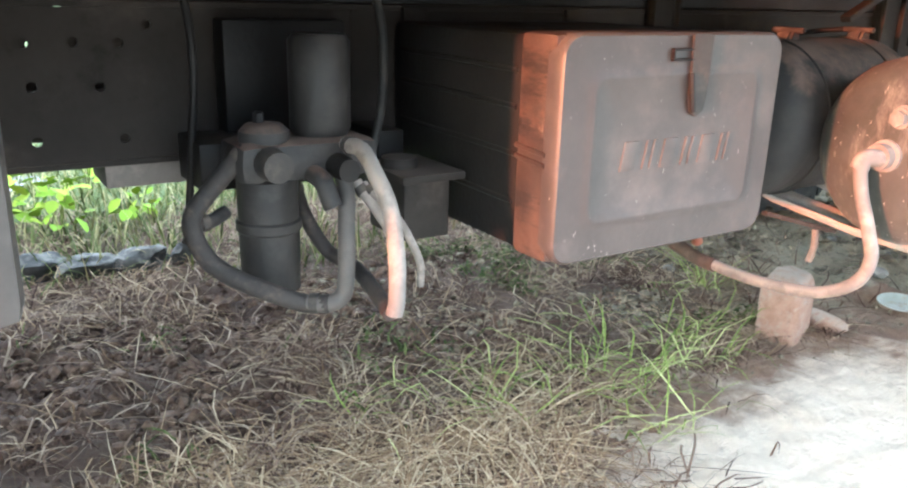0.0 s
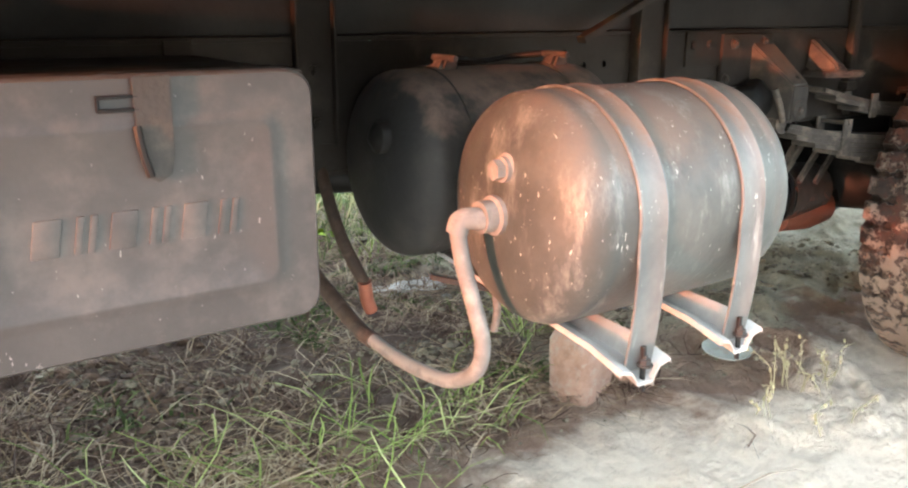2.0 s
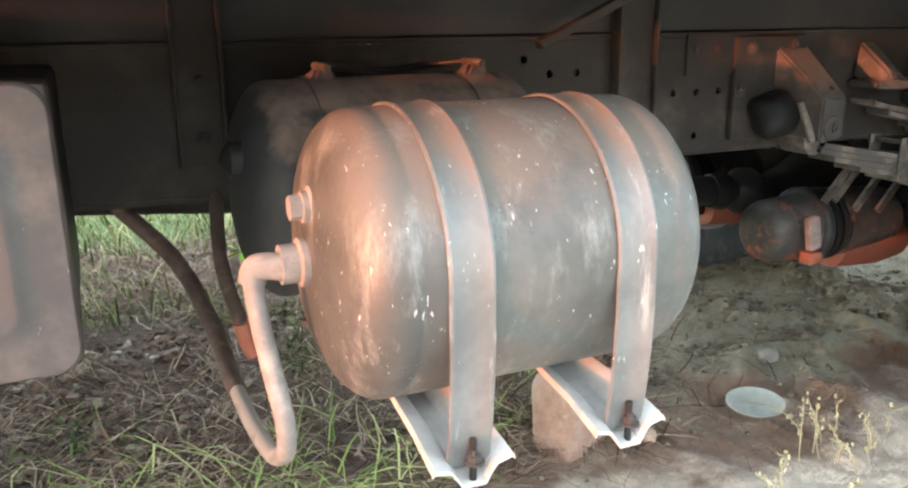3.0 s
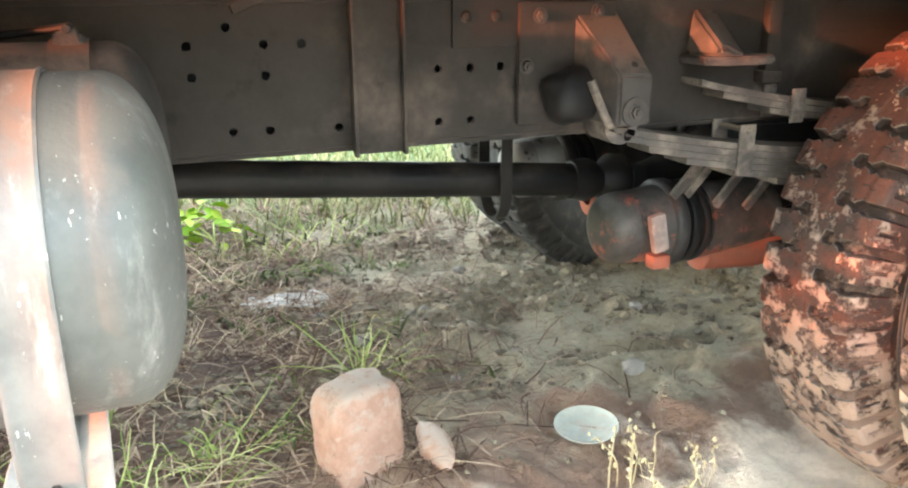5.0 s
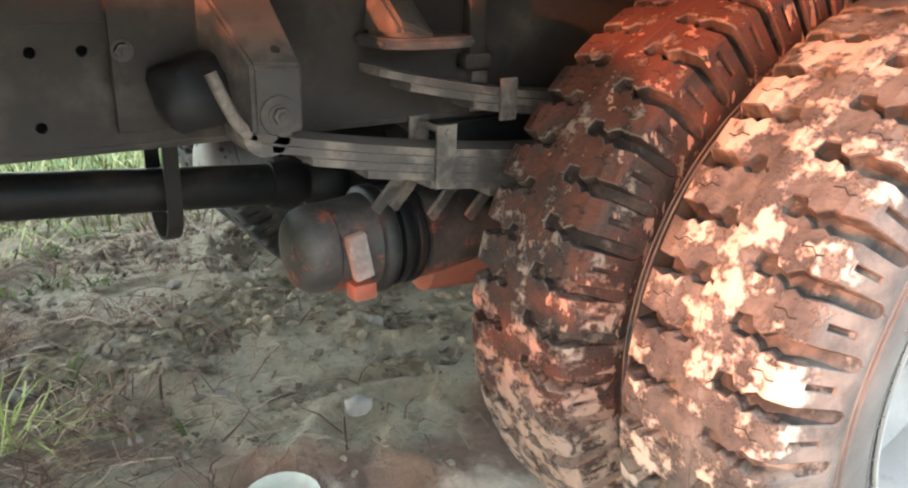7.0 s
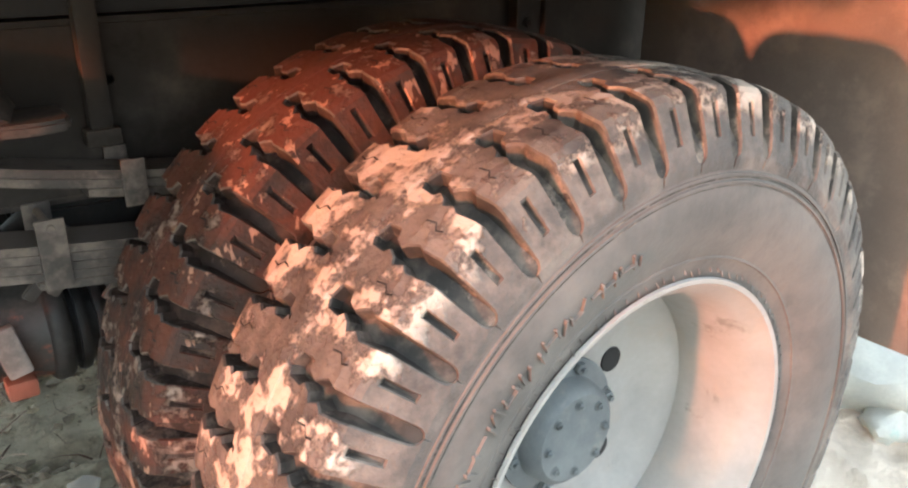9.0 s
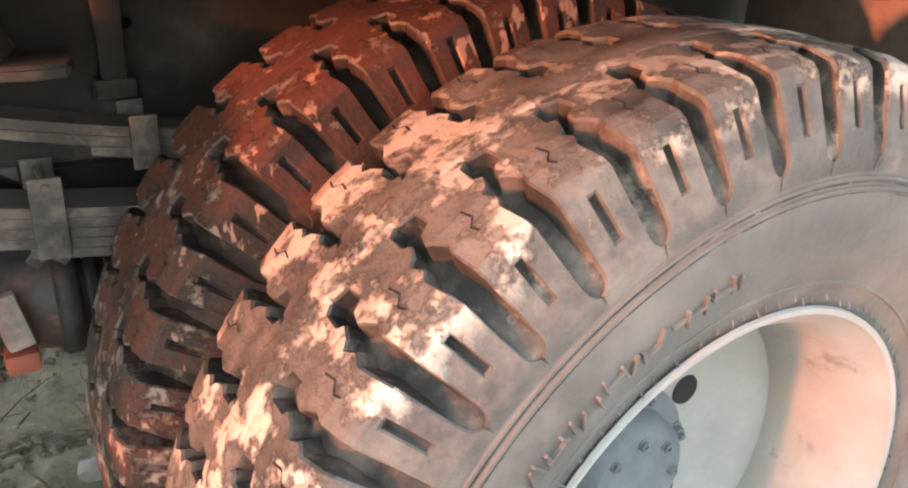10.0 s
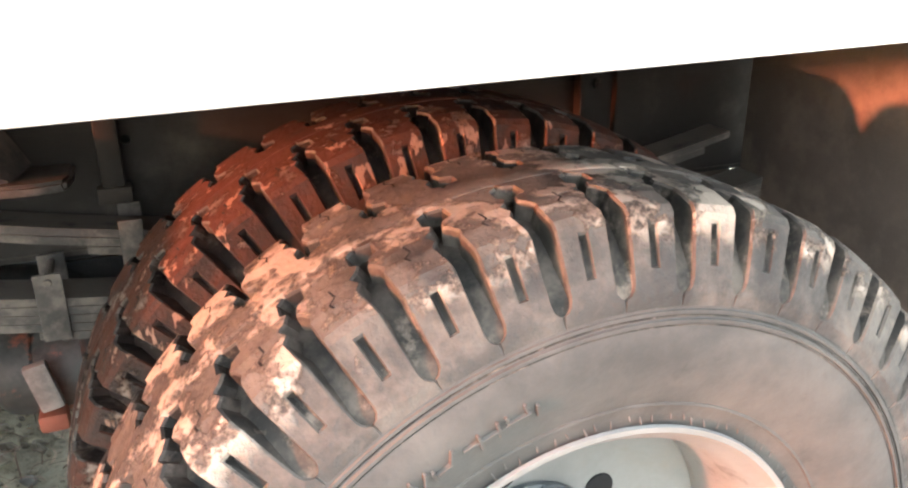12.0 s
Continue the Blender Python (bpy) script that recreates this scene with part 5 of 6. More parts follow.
part("bracket", box((-2.655, 0.50, 0.64), (-2.445, RAIL_Y - 0.001, 0.70), 0.004), dark_steel, fl)
part("back_plate", box((-2.60, 0.56, 0.70), (-2.43, RAIL_Y - 0.001, 0.845), 0.004), dark_steel, fl)

loop_hose = surface("dusty_dark_hose", (0.022, 0.019, 0.017), (0.042, 0.035, 0.030), 20.0, 0.8, bump=0.4, dust=(0.105, 0.078, 0.062), dust_lo=0.50, dust_hi=0.78)
ah = [("air_hose", "dark dusty rubber hose looping below the filter", loop_hose, 0.0112, [(-2.618, 0.43, 0.703), (-2.634, 0.435, 0.687), (-2.662, 0.43, 0.661), (-2.687, 0.425, 0.634), (-2.688, 0.42, 0.608), (-2.676, 0.41, 0.581), (-2.655, 0.395, 0.563), (-2.623, 0.378, 0.546), (-2.578, 0.368, 0.525), (-2.553, 0.35, 0.526)]),
      ("air_hose", "dusty grey hose rising beside the filter", rubber, 0.0105, [(-2.578, 0.368, 0.525), (-2.553, 0.35, 0.526), (-2.537, 0.345, 0.538), (-2.533, 0.345, 0.571), (-2.525, 0.36, 0.624), (-2.515, 0.38, 0.65), (-2.515, 0.4, 0.685)]),
      ("air_hose", "sunlit beige hose hanging from the filter head", hose_rubber, 0.0098, [(-2.505, 0.40, 0.706), (-2.509, 0.35, 0.708), (-2.516, 0.30, 0.688), (-2.515, 0.27, 0.658), (-2.514, 0.256, 0.609), (-2.516, 0.251, 0.560), (-2.519, 0.252, 0.540)]),
      ("air_hose", "dark hose bending behind the filter to the hanging hose", loop_hose, 0.0095, [(-2.552, 0.46, 0.655), (-2.544, 0.45, 0.617), (-2.527, 0.45, 0.582), (-2.511, 0.44, 0.557), (-2.500, 0.40, 0.551), (-2.507, 0.33, 0.546), (-2.518, 0.262, 0.537)]),
      ("air_hose", "pale pinkish hose end beside the hanging hose", hose_rubber, 0.0072, [(-2.500, 0.385, 0.662), (-2.485, 0.36, 0.632), (-2.470, 0.35, 0.602), (-2.462, 0.342, 0.565), (-2.468, 0.335, 0.530)]),
      ("air_hose", "thin grey pipe behind the hanging hose", hose_rubber, 0.0050, [(-2.492, 0.38, 0.660), (-2.475, 0.335, 0.631), (-2.458, 0.33, 0.603), (-2.441, 0.33, 0.566), (-2.434, 0.34, 0.532)]),
      ("air_hose", "short dark stub hose on the loop", loop_hose, 0.0085, [(-2.685, 0.429, 0.62), (-2.665, 0.435, 0.621), (-2.642, 0.45, 0.626)]),
      ("air_hose", "thin dark cable on the chassis rail", dark_steel, 0.005, [(-2.67, 0.56, 0.96), (-2.655, 0.53, 0.88), (-2.65, 0.52, 0.80), (-2.655, 0.53, 0.70), (-2.66, 0.56, 0.58), (-2.655, 0.60, 0.55)]),
      ("air_hose", "dark hose beside the toolbox", black_hose, 0.006, [(-2.40, 0.56, 0.93), (-2.395, 0.52, 0.84), (-2.405, 0.50, 0.74), (-2.43, 0.49, 0.66)])]
for nm, lb, mt, rr_, pts in ah:
    hs = thing(nm, pts[0], lb, "hose", "filter hoses")
    part("hose", tube(pts, rr_, 12, 8), mt, hs)
    p, d = pts[0], (Vector(pts[1]) - Vector(pts[0])).normalized()
    m = Matrix.Translation(Vector(p) + d * 0.012) @ d.to_track_quat("Z", "Y").to_matrix().to_4x4()
    part("clamp", lathe([(-0.005, rr_), (-0.005, rr_ + 0.0016), (0.005, rr_ + 0.0016), (0.005, rr_)], m, 16), grimy_cast, hs)

blk = thing("relay_box", (-2.38, 0.42, 0.57), "small dusty grey box with a flanged lid under the rail", "box")
part("case", box((-2.425, 0.40, 0.570), (-2.355, 0.50, 0.650), 0.005), frame_paint, blk)
part("lid", box((-2.435, 0.385, 0.650), (-2.340, 0.515, 0.661), 0.003), frame_paint, blk)
part("cap", lathe([(0.66, 0.0), (0.66, 0.026), (0.674, 0.024), (0.676, 0.0)], Matrix.Translation((-2.405, 0.45, 0)), 20), frame_paint, blk)
part("bracket", box((-2.41, 0.50, 0.60), (-2.37, RAIL_Y - 0.001, 0.70), 0.003), dark_steel, blk)

# far frame bracket with a flat tray under the rail
tray = thing("battery_tray", (-2.68, 0.85, 0.60), "dusty tan wooden tray end under the rail", "tray")
part("tray", box((-2.745, 0.62, 0.628), (-2.50, 0.72, 0.660), 0.004), hose_rubber, tray)

# ---- fuel tank ahead of the filter ----
ft = thing("fuel_tank", (-3.3, 0.38, 0.58), "grey painted steel fuel tank end beside the chassis", "fuel tank")
part("shell", box((-3.75, 0.178, 0.625), (-2.880, RAIL_Y - 0.012, 0.955), 0.020), box_paint, ft)
# unseen block under the tank, added to shade filter, hoses and chamber
part("filter_shade_block", box((-3.74, 0.182, 0.40), (-2.935, RAIL_Y - 0.016, 0.622), 0.020), box_paint, ft)
for x in (-3.55, -3.05):
    part("tank_band", box((x - 0.02, 0.173, 0.620), (x + 0.02, RAIL_Y - 0.002, 0.960), 0.020), frame_paint, ft)

# ---- mud flap behind the wheels ----
mf = thing("mud_flap", (0.62, 0.30, 0.355), "brown dusty rubber mud flap hanging behind the wheels", "mud flap")
part("flap", box((0.620, -0.06, 0.355), (0.628, 0.585, 0.955), 0.002), flap_rubber, mf)
# extension added to hide a bright gap between flap and rail
part("gap_flap", box((0.6205, 0.587, 0.355), (0.6275, 0.80, 0.640), 0.002), flap_rubber, mf)
part("top_bar", box((0.628, -0.08, 0.90), (0.655, RAIL_Y - 0.002, 0.979), 0.004), dark_steel, mf)

# ---- things on the ground ----
def brick_bmesh():
    """A worn brick standing on its end, chipped at the corners."""
    bm = bmesh.new()
    bmesh.ops.create_cube(bm, size=1.0)
    bmesh.ops.subdivide_edges(bm, edges=list(bm.edges), cuts=7, use_grid_fill=True)
    for v in bm.verts:
        c = v.co.copy()
        s = Vector((abs(c.x) * 2, abs(c.y) * 2, abs(c.z) * 2))
        k = (s.x ** 4.2 + s.y ** 4.2 + s.z ** 4.2) ** (1 / 4.2)
        c = c / max(k, 1e-6) * max(s)
        c *= 1 + 0.05 * noise.noise(c * 5) + 0.03 * noise.noise(c * 13)
        v.co = Vector((c.x * 0.150, c.y * 0.115, c.z * 0.205))
    return bm


bb = brick_bmesh()
bmesh.ops.transform(bb, matrix=Matrix.Translation((-1.095, 0.715, 0.110)) @ Matrix.Rotation(radians(20), 4, "Z") @ Matrix.Rotation(radians(-3), 4, "Y"), verts=bb.verts)
whole("brick", bb, brick_clay, "worn reddish brick standing on end on the ground", "brick")
whole("stone", lump((-0.950, 0.70, 0.052), (0.030, 0.085, 0.028), 4.0), brick_clay, "long brownish stone lying beside the brick", "stone", "stones on the ground")
for i, (x, y, s) in enumerate(((-0.423, 0.842, 0.028), (-0.62, 1.05, 0.018), (-0.95, 1.25, 0.024), (-1.02, 1.42, 0.02), (-0.55, 1.6, 0.02), (-0.75, 1.35, 0.016), (-0.22, 1.15, 0.02), (-0.80, 0.98, 0.014))):
    whole("stone", lump((x, y, ground_height(x, y) + s * 0.3), (s, s * 0.85, s * 0.7), 10.0 + i), stone_grey, "small grey stone lying on the earth", "stone", "stones on the ground")

dark_stone = surface("dark_grey_stone", (0.030, 0.031, 0.032), (0.075, 0.076, 0.074), 14.0, 0.9, bump=0.7, dust=(0.17, 0.165, 0.15), dust_lo=0.55, dust_hi=0.75, top=0.15)
for i, (x, y, sx) in enumerate(((-2.74, 2.02, 0.085), (-2.60, 1.98, 0.095), (-2.45, 1.95, 0.080), (-2.32, 1.93, 0.065), (-2.87, 2.06, 0.075))):
    whole("stone", lump((x, y, ground_height(x, y) + 0.018), (sx, 0.055, 0.045), 50.0 + i, 3, 0.45), dark_stone, "dark broken stone lying in a row", "stone", "stones in a row")

litter_white = surface("dusty_white_plastic", (0.52, 0.51, 0.48), (0.66, 0.64, 0.60), 14.0, 0.5, bump=0.2, dust=(0.42, 0.36, 0.28), dust_lo=0.55, dust_hi=0.75)
plate_white = surface("weathered_pale_plastic", (0.33, 0.36, 0.32), (0.42, 0.44, 0.39), 20.0, 0.45, bump=0.1, dust=(0.34, 0.30, 0.24), dust_lo=0.48, dust_hi=0.70)
pl = lathe([(0.0, 0.0), (0.002, 0.038), (0.007, 0.051), (0.011, 0.062), (0.014, 0.0625), (0.011, 0.0580), (0.005, 0.046), (0.004, 0.0)], Matrix.Translation((-0.662, 0.640, 0.058)) @ Matrix.Rotation(radians(3), 4, "X") @ Matrix.Rotation(radians(-4), 4, "Y") @ Matrix.Rotation(radians(30), 4, "Z"), 40)
whole("plate", pl, plate_white, "pale green-white plastic plate half sunk in earth", "plate")


def rag(cx, cy, sx, sy, seed, label, material=None):
    """A crumpled piece of pale sheet lying on the ground."""
    bm = bmesh.new()
    n = 14
    grid = []
    for j in range(n + 1):
        row = []
        for i in range(n + 1):
            u, v = i / n - 0.5, j / n - 0.5
            x, y = cx + u * sx * (1 + 0.3 * noise.noise((v * 4, seed, 0))), cy + v * sy * (1 + 0.4 * noise.noise((u * 4, seed, 5)))
            z = ground_height(x, y) + 0.012 + 0.016 * noise.noise((u * 6 + seed, v * 6, 0)) + 0.006 * noise.noise((u * 15, v * 15, seed))
            row.append(bm.verts.new((x, y, z)))
        grid.append(row)
    for j in range(n):
        for i in range(n):
            bm.faces.new((grid[j][i], grid[j][i + 1], grid[j + 1][i + 1], grid[j + 1][i]))
    r_ = bmesh.ops.extrude_face_region(bm, geom=list(bm.faces))
    bmesh.ops.translate(bm, verts=[v for v in r_["geom"] if isinstance(v, bmesh.types.BMVert)], vec=(0, 0, 0.002))
    return whole("litter", bm, material or litter_white, label, "litter", "litter on the ground")


rag(-1.08, 1.54, 0.22, 0.10, 1.0, "crumpled white plastic scrap on straw")
rag(-2.13, 1.80, 0.20, 0.06, 2.0, "flat white plastic strip on straw")
rag(-2.75, 3.3, 0.34, 0.22, 3.0, "crumpled grey plastic sheet in the grass", surface("dull_grey_plastic", (0.15, 0.15, 0.145), (0.24, 0.235, 0.225), 9.0, 0.6, bump=0.3))
rubble = surface("pale_concrete_rubble", (0.34, 0.35, 0.32), (0.45, 0.45, 0.40), 12.0, 0.9, bump=0.7, spots=(0.30, 0.36, 0.32), spot_scale=18.0)
for i, (x, y, sx, sy, sz) in enumerate(((1.05, 0.30, 0.20, 0.26, 0.12), (1.35, 0.15, 0.22, 0.20, 0.10), (1.10, -0.05, 0.13, 0.12, 0.07), (0.93, 0.12, 0.06, 0.05, 0.04), (0.88, 0.33, 0.05, 0.06, 0.035))):
    whole("rubble", lump((x, y, ground_height(x, y) + sz * 0.25), (sx, sy, sz), 30.0 + i, 3, 0.35), rubble, "pale broken concrete lump on the ground", "rubble", "rubble behind the wheel")


# ---- straw, grass and weeds ----
def ribbon_mesh(name, blades, material):
    """Many thin blades: each is a bent strip of small width with a ridge, tapering to its tip."""
    vs, fs = [], []
    for root, tip, bow, width in blades:
        root, tip, bow = Vector(root), Vector(tip), Vector(bow)
        d = tip - root
        side = d.cross(Vector((0, 0, 1)))
        if side.length < 1e-5:
            side = Vector((1, 0, 0))
        side.normalize()
        lift = side.cross(d).normalized() * width * 0.35
        n0 = len(vs)
        for k, w in ((0.0, 1.0), (0.4, 0.9), (0.75, 0.6)):
            p = root + d * k + bow * 4 * k * (1 - k)
            vs += [p - side * width * w, p + lift, p + side * width * w]
        vs.append(tip)
        for k in (0, 1):
            a, b = n0 + 3 * k, n0 + 3 * k + 3
            fs += [(a, a + 1, b + 1, b), (a + 1, a + 2, b + 2, b + 1)]
        a = n0 + 6
        fs += [(a, a + 1, n0 + 9), (a + 1, a + 2, n0 + 9)]
    me = bpy.data.meshes.new(name)
    me.from_pydata([tuple(v) for v in vs], [], fs)
    me.materials.append(material)
    return new(name, me)


def blade_material(name, a, b, c):
    m, nt, bs = nodes_of(name)
    geo = nt.nodes.new("ShaderNodeNewGeometry")
    r = nt.nodes.new("ShaderNodeValToRGB")
    r.color_ramp.elements[0].color, r.color_ramp.elements[1].color = (*a, 1), (*c, 1)
    e = r.color_ramp.elements.new(0.5)
    e.color = (*b, 1)
    nt.links.new(geo.outputs["Random Per Island"], r.inputs[0])
    nt.links.new(r.outputs[0], bs.inputs["Base Color"])
    bs.inputs["Roughness"].default_value = 0.8
    bs.inputs["Specular IOR Level"].default_value = 0.15
    return m


straw_mat = blade_material("dry_straw", (0.054, 0.031, 0.022), (0.135, 0.084, 0.058), (0.39, 0.305, 0.225))
grass_mat = blade_material("green_grass", (0.13, 0.180, 0.045), (0.28, 0.350, 0.090), (0.52, 0.53, 0.24))
pale_mat = blade_material("pale_green_grass", (0.055, 0.080, 0.024), (0.15, 0.175, 0.060), (0.42, 0.375, 0.205))
rng = random.Random(7)


def density(x, y):
    """How thickly straw covers the earth here, from 0 to 1."""
    k = 0.50 + 1.1 * noise.noise((x * 1.6, y * 1.6, 20)) + 1.0 * noise.noise((x * 5, y * 5, 22)) + 0.7 * noise.noise((x * 11, y * 11, 24))
    k *= min(1.0, max(0.55 if 0.95 < y < 2.2 and x < -0.95 else 0.10 if 1.0 < y < 2.3 and x < -0.5 else 0.03, (-0.45 - x + 0.35 * (y - 1.2)) * 1.5))
    if x < -1.8 and 0.55 < y < 1.55:
        k *= 0.12 + 0.9 * max(0.0, min(1.0, 0.5 + 3.0 * noise.noise((x * 3.3, y * 3.3, 26))))
    if y < 0.62 and x > -1.85:
        k *= 0.012
    k *= 1 - 0.75 * math.exp(-(((x + 1.58) / 0.26) ** 2 + ((y - 0.74) / 0.16) ** 2))
    return k


blades = []
while len(blades) < 19000:
    x, y = rng.uniform(-3.4, -0.2), rng.uniform(0.15, 2.6)
    if rng.random() > density(x, y):
        continue
    a, l = rng.uniform(0, 6.283), rng.uniform(0.03, 0.12) + 0.12 * rng.random() ** 8
    z = ground_height(x, y)
    root = (x, y, z + 0.004)
    x2, y2 = x + l * math.cos(a), y + l * math.sin(a)
    tip = (x2, y2, ground_height(x2, y2) + abs(rng.gauss(0.008, 0.016)))
    blades.append((root, tip, (rng.gauss(0, 0.012), rng.gauss(0, 0.012), rng.uniform(0.002, 0.020)), 0.0007 + 0.0026 * rng.random() ** 2))
tagged(ribbon_mesh("straw", blades, straw_mat), "dry brown straw and dead grass strewn on earth", "straw", kind="stuff")

blades = []
while len(blades) < 3600:
    x, y = rng.uniform(-3.1, -0.85), rng.uniform(0.42, 2.0)
    near_edge = max(0.0, min(1.0, (0.88 - y) * 4.0)) if x < -1.75 else 0.0
    if rng.random() > 0.14 * density(x, y) + near_edge * (0.6 + 0.8 * noise.noise((x * 4, y * 4, 81))):
        continue
    if math.hypot(x + 1.58, y - 0.74) < 0.16 or (y < 0.60 and x > -1.95):
        continue
    a, l = rng.uniform(0, 6.283), rng.uniform(0.07, 0.22)
    x2, y2 = x + l * math.cos(a), y + l * math.sin(a)
    root, tip = (x, y, ground_height(x, y) + 0.006), (x2, y2, ground_height(x2, y2) + abs(rng.gauss(0.012, 0.022)))
    blades.append((root, tip, (rng.gauss(0, 0.020), rng.gauss(0, 0.020), rng.uniform(0.006, 0.026)), 0.0008 + 0.0015 * rng.random() ** 2))
tagged(ribbon_mesh("dry_stalks", blades, blade_material("pale_dry_stalk", (0.17, 0.108, 0.062), (0.32, 0.230, 0.138), (0.56, 0.455, 0.31))), "long pale dry grass stalks strewn on earth", "straw", kind="stuff")

blades = []
while len(blades) < 240:
    # green grass in loose patches near the tools
    cx, cy, sp = rng.choice(((-1.70, 0.78, 0.10), (-1.70, 0.74, 0.10), (-1.88, 0.70, 0.12), (-1.56, 0.70, 0.08), (-1.38, 0.70, 0.06), (-1.60, 0.95, 0.07), (-2.05, 0.72, 0.10), (-1.95, 0.86, 0.10), (-2.20, 0.92, 0.14), (-0.99, 1.06, 0.025), (-1.05, 1.95, 0.10), (-0.75, 2.0, 0.10), (-1.35, 0.82, 0.05), (-1.75, 0.52, 0.10)))
    x, y = rng.gauss(cx, sp * 0.65), rng.gauss(cy, sp * 0.5)
    a, l = rng.uniform(0, 6.283), rng.uniform(0.08, 0.24)
    h = l * rng.uniform(0.10, 0.62)
    z = ground_height(x, y) - 0.003
    q = math.sqrt(max(l * l - h * h, 0))
    blades.append(((x, y, z), (x + q * math.cos(a), y + q * math.sin(a), z + h), (rng.gauss(0, 0.018), rng.gauss(0, 0.018), rng.uniform(0.01, 0.045)), rng.uniform(0.0012, 0.0028)))
tagged(ribbon_mesh("grass", blades, grass_mat), "loose green grass tufts growing through the straw", "grass", kind="stuff")

blades = []
while len(blades) < 1300:
    x, y = rng.uniform(-3.0, -0.45), rng.uniform(0.75, 2.3)
    k = noise.noise((x * 3.1, y * 3.1, 61)) + 0.7 * noise.noise((x * 9.0, y * 9.0, 63)) + 0.12 * (y - 1.5) - max(0.0, x + 1.0) * 0.5
    if rng.random() > (2.2 if x > -1.7 else 0.5) * (k - 0.16):
        continue
    a, l = rng.uniform(0, 6.283), rng.uniform(0.015, 0.065)
    x2, y2 = x + l * math.cos(a), y + l * math.sin(a)
    blades.append(((x, y, ground_height(x, y) + 0.003), (x2, y2, ground_height(x2, y2) + rng.uniform(0.006, 0.030)), (0, 0, rng.uniform(0.004, 0.014)), rng.uniform(0.0016, 0.0052)))
tagged(ribbon_mesh("creeping_weeds", blades, blade_material("olive_weed", (0.038, 0.050, 0.016), (0.078, 0.098, 0.032), (0.17, 0.190, 0.072))), "small olive green weeds creeping over the earth", "weed", kind="stuff")

blades = []
while len(blades) < 16000:
    x, y = rng.uniform(-5.0, 2.2), 1.75 + abs(rng.gauss(0, 1.5))
    if y < 2.5 and (noise.noise((x * 1.5, y * 1.5, 4)) + (y - 2.2) * 1.0 + (-0.9 - x) * 0.25) < rng.uniform(-0.2, 0.5):
        continue
    a, l = rng.uniform(0, 6.283), rng.uniform(0.05, 0.16)
    h = l * rng.uniform(0.4, 0.95)
    z = ground_height(x, y) - 0.003
    q = math.sqrt(max(l * l - h * h, 0))
    blades.append(((x, y, z), (x + q * math.cos(a), y + q * math.sin(a), z + h), (0, 0, 0.025), rng.uniform(0.0016, 0.004)))
tagged(ribbon_mesh("meadow_grass", blades, pale_mat), "pale green sunlit grass beyond the truck", "grass", kind="stuff")

# clods of earth
vs, fs = [], []
clod = bmesh.new()
bmesh.ops.create_icosphere(clod, subdivisions=1, radius=1.0)
cv, cf = [v.co.copy() for v in clod.verts], [[v.index for v in f.verts] for f in clod.faces]
clod.free()
for i in range(30000):
    x, y = rng.uniform(-2.2, 0.5), rng.uniform(0.58, 2.5)
    if rng.random() > (0.4 if y < 1.05 else 1.0) * (0.14 + 1.3 * max(0.0, noise.noise((x * 2.6, y * 2.6, 53)) + 0.15) ** 1.5):
        continue
    s = 0.0020 + (0.007 if y < 1.05 else 0.014) * rng.random() ** 4
    z = ground_height(x, y) + s * 0.25
    n0 = len(vs)
    for c in cv:
        k = s * (1 + 0.9 * noise.noise(c * 1.6 + Vector((i * 1.7, i * 0.3, 0))))
        vs.append((x + c.x * k, y + c.y * k, z + c.z * k * 0.75))
    fs += [[n0 + k for k in f] for f in cf]
me = bpy.data.meshes.new("clods")
me.from_pydata(vs, [], fs)
me.materials.append(surface("dry_clod_earth", (0.13, 0.105, 0.070), (0.36, 0.310, 0.215), 24.0, 0.95, bump=0.5))
tagged(new("clods", me), "small dry clods of earth scattered about", "clods", kind="stuff")


# flat crumbs of dried mud, gathered in drifts
vs, fs = [], []
for i in range(7000):
    x, y = rng.uniform(-1.45, 0.1), rng.uniform(0.85, 2.1)
    if noise.noise((x * 3.4, y * 3.4, 95)) + 0.5 * noise.noise((x * 9, y * 9, 96)) < rng.uniform(0.0, 0.55):
        continue
    s, turn = 0.004 + 0.013 * rng.random() ** 2.5, rng.uniform(0, 6.283)
    z = ground_height(x, y) + s * 0.25
    n0 = len(vs)
    for c in cv:
        k = s * (1 + 0.9 * noise.noise(c * 1.6 + Vector((i * 1.1, i * 0.9, 4))))
        px, py = c.x * k * 1.5, c.y * k * 0.8
        vs.append((x + px * math.cos(turn) - py * math.sin(turn), y + px * math.sin(turn) + py * math.cos(turn), z + c.z * k * 0.7))
    fs += [[n0 + k for k in f] for f in cf]
me = bpy.data.meshes.new("mud_crumbs")
me.from_pydata(vs, [], fs)
me.materials.append(surface("crumbled_mud", (0.085, 0.068, 0.046), (0.24, 0.205, 0.145), 30.0, 0.95, bump=0.6))
tagged(new("mud_crumbs", me), "flat crumbs of dried mud lying in drifts", "mud", kind="stuff")


# dark lumps of dead turf between the straw
vs, fs = [], []
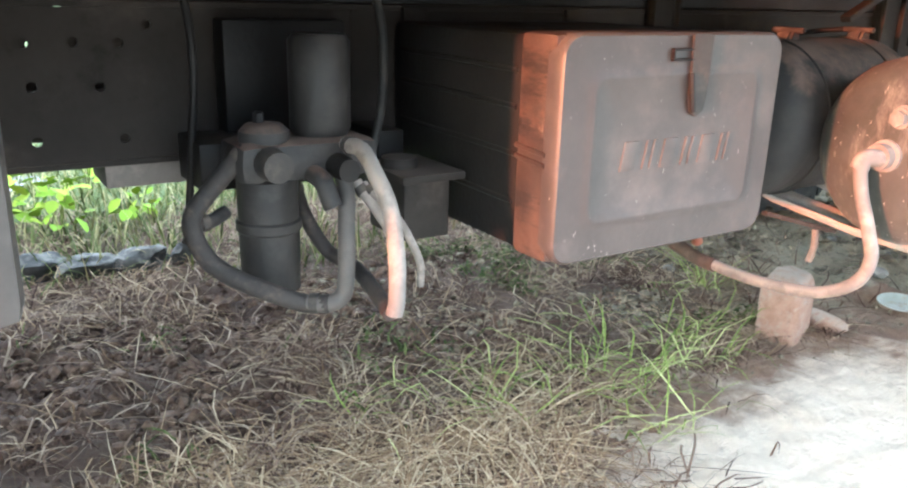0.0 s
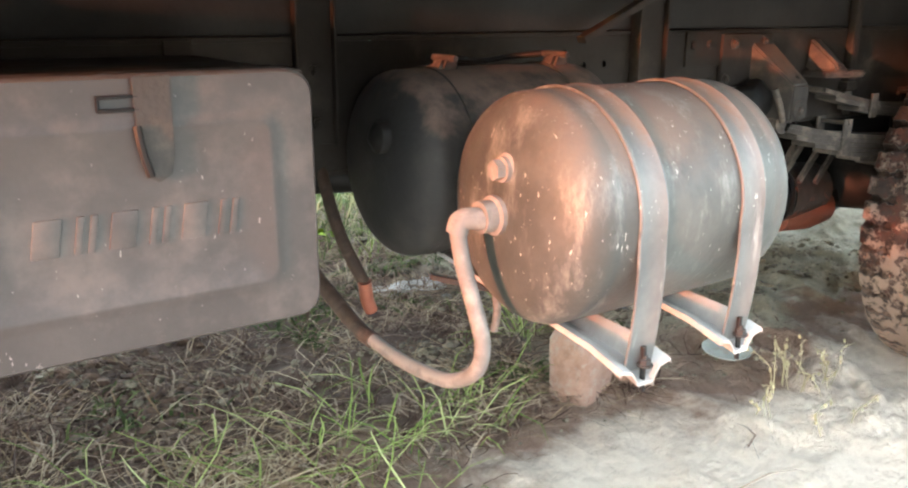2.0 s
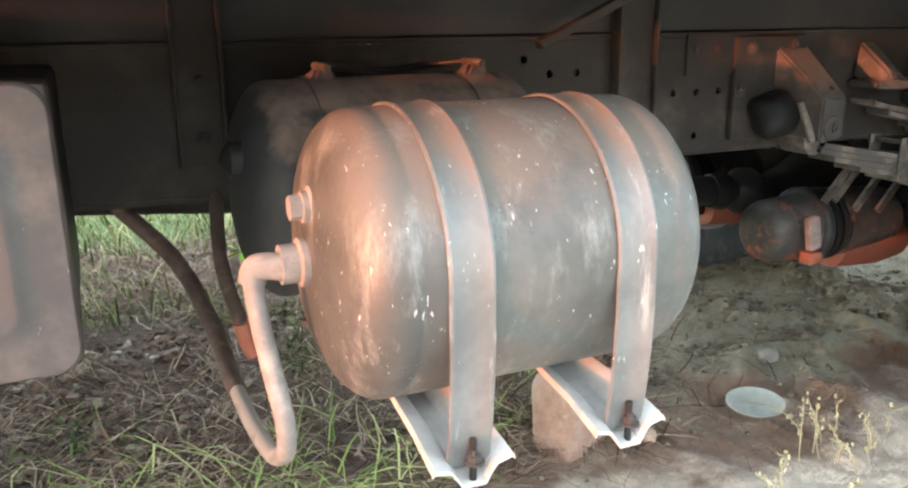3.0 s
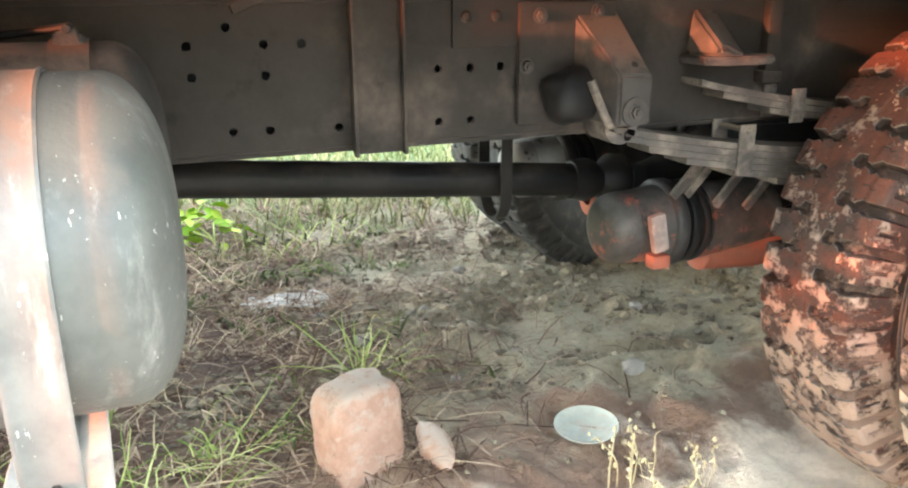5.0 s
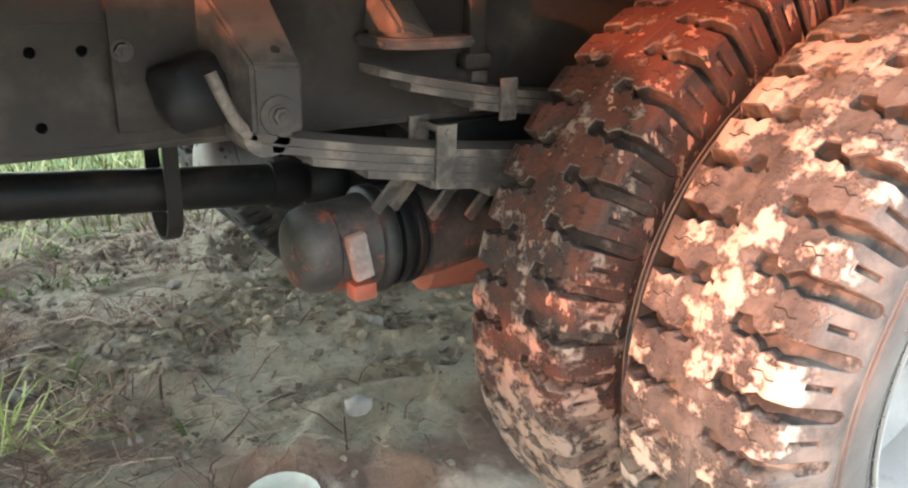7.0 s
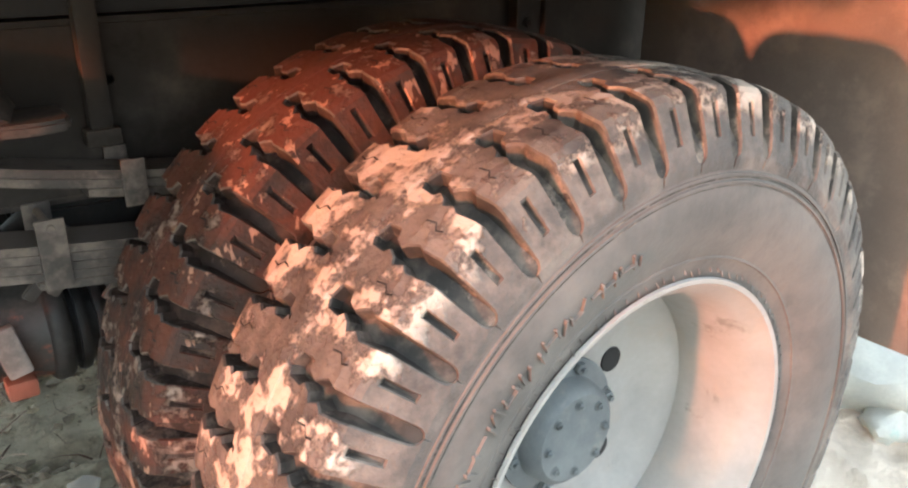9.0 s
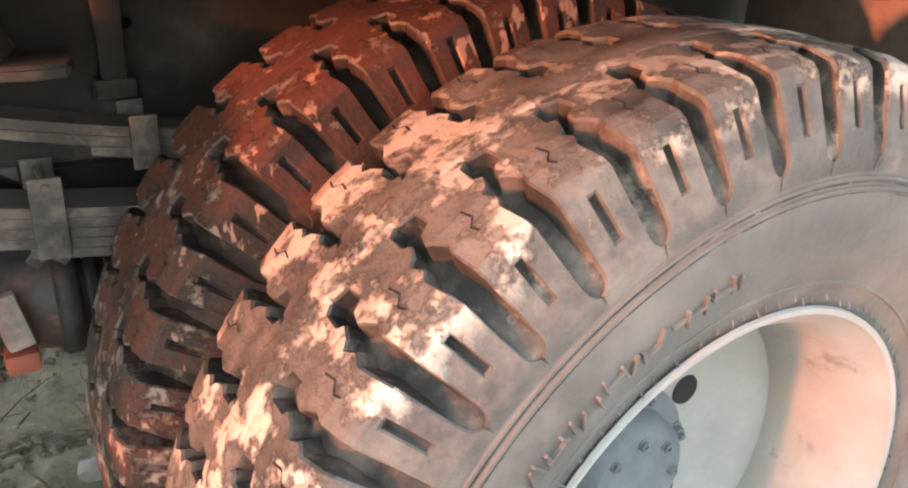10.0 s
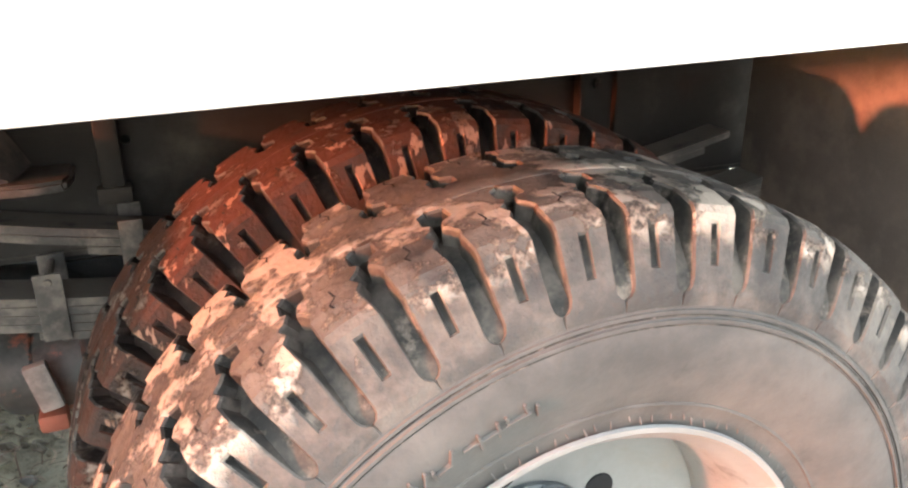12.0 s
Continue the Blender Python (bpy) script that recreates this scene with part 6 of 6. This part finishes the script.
for i in range(9000):
    x, y = rng.uniform(-3.2, -1.7), rng.uniform(0.5, 1.7)
    if noise.noise((x * 3.3, y * 3.3, 26)) > rng.uniform(-0.25, 0.35):
        continue
    s = 0.003 + (0.012 if y < 1.0 else 0.017) * rng.random() ** 3
    z = ground_height(x, y) + s * 0.2
    n0 = len(vs)
    for c in cv:
        k = s * (1 + 0.9 * noise.noise(c * 1.6 + Vector((i * 1.3, i * 0.7, 9))))
        vs.append((x + c.x * k, y + c.y * k, z + c.z * k * 0.8))
    fs += [[n0 + k for k in f] for f in cf]
me = bpy.data.meshes.new("turf_lumps")
me.from_pydata(vs, [], fs)
me.materials.append(surface("dead_turf", (0.060, 0.035, 0.023), (0.190, 0.122, 0.080), 40.0, 0.95, bump=0.8))
tagged(new("turf_lumps", me), "dark brown lumps of dead turf and roots", "turf", kind="stuff")


# broad-leaved weeds in the sun beyond the shaft
leaf_mat = blade_material("weed_leaf", (0.15, 0.27, 0.022), (0.23, 0.37, 0.034), (0.36, 0.47, 0.055))


def weed(x, y, h, leaves, seed, label):
    r = random.Random(seed)
    z = ground_height(x, y)
    t = thing("weed", (x, y, z), label, "weed", "weeds")
    for k in range(3):
        a = r.uniform(0, 6.283)
        part("stem", tube([(x, y, z), (x + 0.02 * math.cos(a), y + 0.02 * math.sin(a), z + h * 0.5), (x + 0.07 * math.cos(a), y + 0.07 * math.sin(a), z + h)], 0.003, 6, 4), grass_mat, t)
    bm = bmesh.new()
    for k in range(leaves):
        a, rr, zz = r.uniform(0, 6.283), r.uniform(0.01, 0.13), z + h * r.uniform(0.25, 1.05)
        c = Vector((x + rr * math.cos(a), y + rr * math.sin(a), zz))
        s = r.uniform(0.022, 0.052)
        m = Matrix.Translation(c) @ Euler((r.uniform(-0.7, 0.7), r.uniform(-0.7, 0.7), a)).to_matrix().to_4x4()
        o = [(0, -0.15, 0), (0.45, -0.45, 0.08), (1.0, -0.35, 0.02), (1.4, 0, -0.12), (1.0, 0.35, 0.02), (0.45, 0.45, 0.08), (0, 0.15, 0)]
        mid = [(0.1, 0, -0.05), (0.7, 0, -0.06)]
        v = [bm.verts.new(m @ (Vector(p) * s)) for p in o]
        q = [bm.verts.new(m @ (Vector(p) * s)) for p in mid]
        for f in ((v[0], v[1], q[1], q[0]), (v[1], v[2], q[1]), (v[2], v[3], q[1]), (v[3], v[4], q[1]), (v[4], v[5], q[1]), (v[5], v[6], q[0], q[1]), (v[6], v[0], q[0])):
            bm.faces.new(f)
    tagged(part("leaves", bm, leaf_mat, t, "bright yellow-green leaves"), kind="stuff")


weed(-1.40, 2.22, 0.13, 46, 1, "bright yellow-green broad-leaved weed in the sun")
weed(-1.30, 2.26, 0.11, 30, 2, "bright yellow-green broad-leaved weed in the sun")
weed(-1.22, 2.12, 0.06, 16, 3, "low yellow-green broad-leaved weed in the sun")
weed(-2.85, 2.6, 0.22, 36, 4, "green broad-leaved weed beyond the chassis")
weed(-2.62, 2.40, 0.20, 40, 6, "green broad-leaved weed beyond the chassis")
weed(-2.36, 2.45, 0.12, 22, 7, "low green broad-leaved weed beyond the chassis")
weed(-2.45, 2.9, 0.20, 30, 5, "green broad-leaved weed beyond the chassis")


# dry yellow weeds by the wheel
dry_mat = blade_material("dry_weed", (0.30, 0.245, 0.14), (0.40, 0.34, 0.20), (0.50, 0.44, 0.28))


def dry_weed(x, y, n, h, seed):
    r = random.Random(seed)
    z = ground_height(x, y)
    t = thing("dry_weed", (x, y, z), "dry straw-yellow weed stalks standing in sand", "weed", "dry weeds")
    for k in range(n):
        a, l = r.uniform(0, 6.283), h * r.uniform(0.45, 1.0)
        s = r.uniform(0.01, 0.055)
        x1, y1 = x + r.uniform(-0.06, 0.06), y + r.uniform(-0.04, 0.04)
        kink = r.uniform(-0.012, 0.012)
        pts = [(x1, y1, z - 0.005), (x1 + s * 0.25 * math.cos(a) + kink, y1 + s * 0.25 * math.sin(a), z + l * 0.5), (x1 + s * 0.7 * math.cos(a), y1 + s * 0.7 * math.sin(a) + kink, z + l * 0.9), (x1 + s * 1.1 * math.cos(a), y1 + s * 1.1 * math.sin(a), z + l * r.uniform(0.85, 1.1))]
        part("stalk", tube(pts, r.uniform(0.0008, 0.0015), 6, 4), dry_mat, t)
        for j in range(5):
            p = Vector(pts[1]).lerp(Vector(pts[2]), j / 3.0) + Vector((r.uniform(-0.006, 0.006), r.uniform(-0.006, 0.006), r.uniform(-0.004, 0.004)))
            part("seed_head", lump(p, (r.uniform(0.0018, 0.004), r.uniform(0.0018, 0.004), r.uniform(0.003, 0.007)), seed + j + k, 1, 0.5), dry_mat, t)


dry_weed(-0.70, 0.45, 8, 0.13, 1)
dry_weed(-0.60, 0.42, 7, 0.12, 2)
dry_weed(-0.86, 0.36, 3, 0.10, 3)
dry_weed(-0.78, 0.30, 3, 0.07, 4)
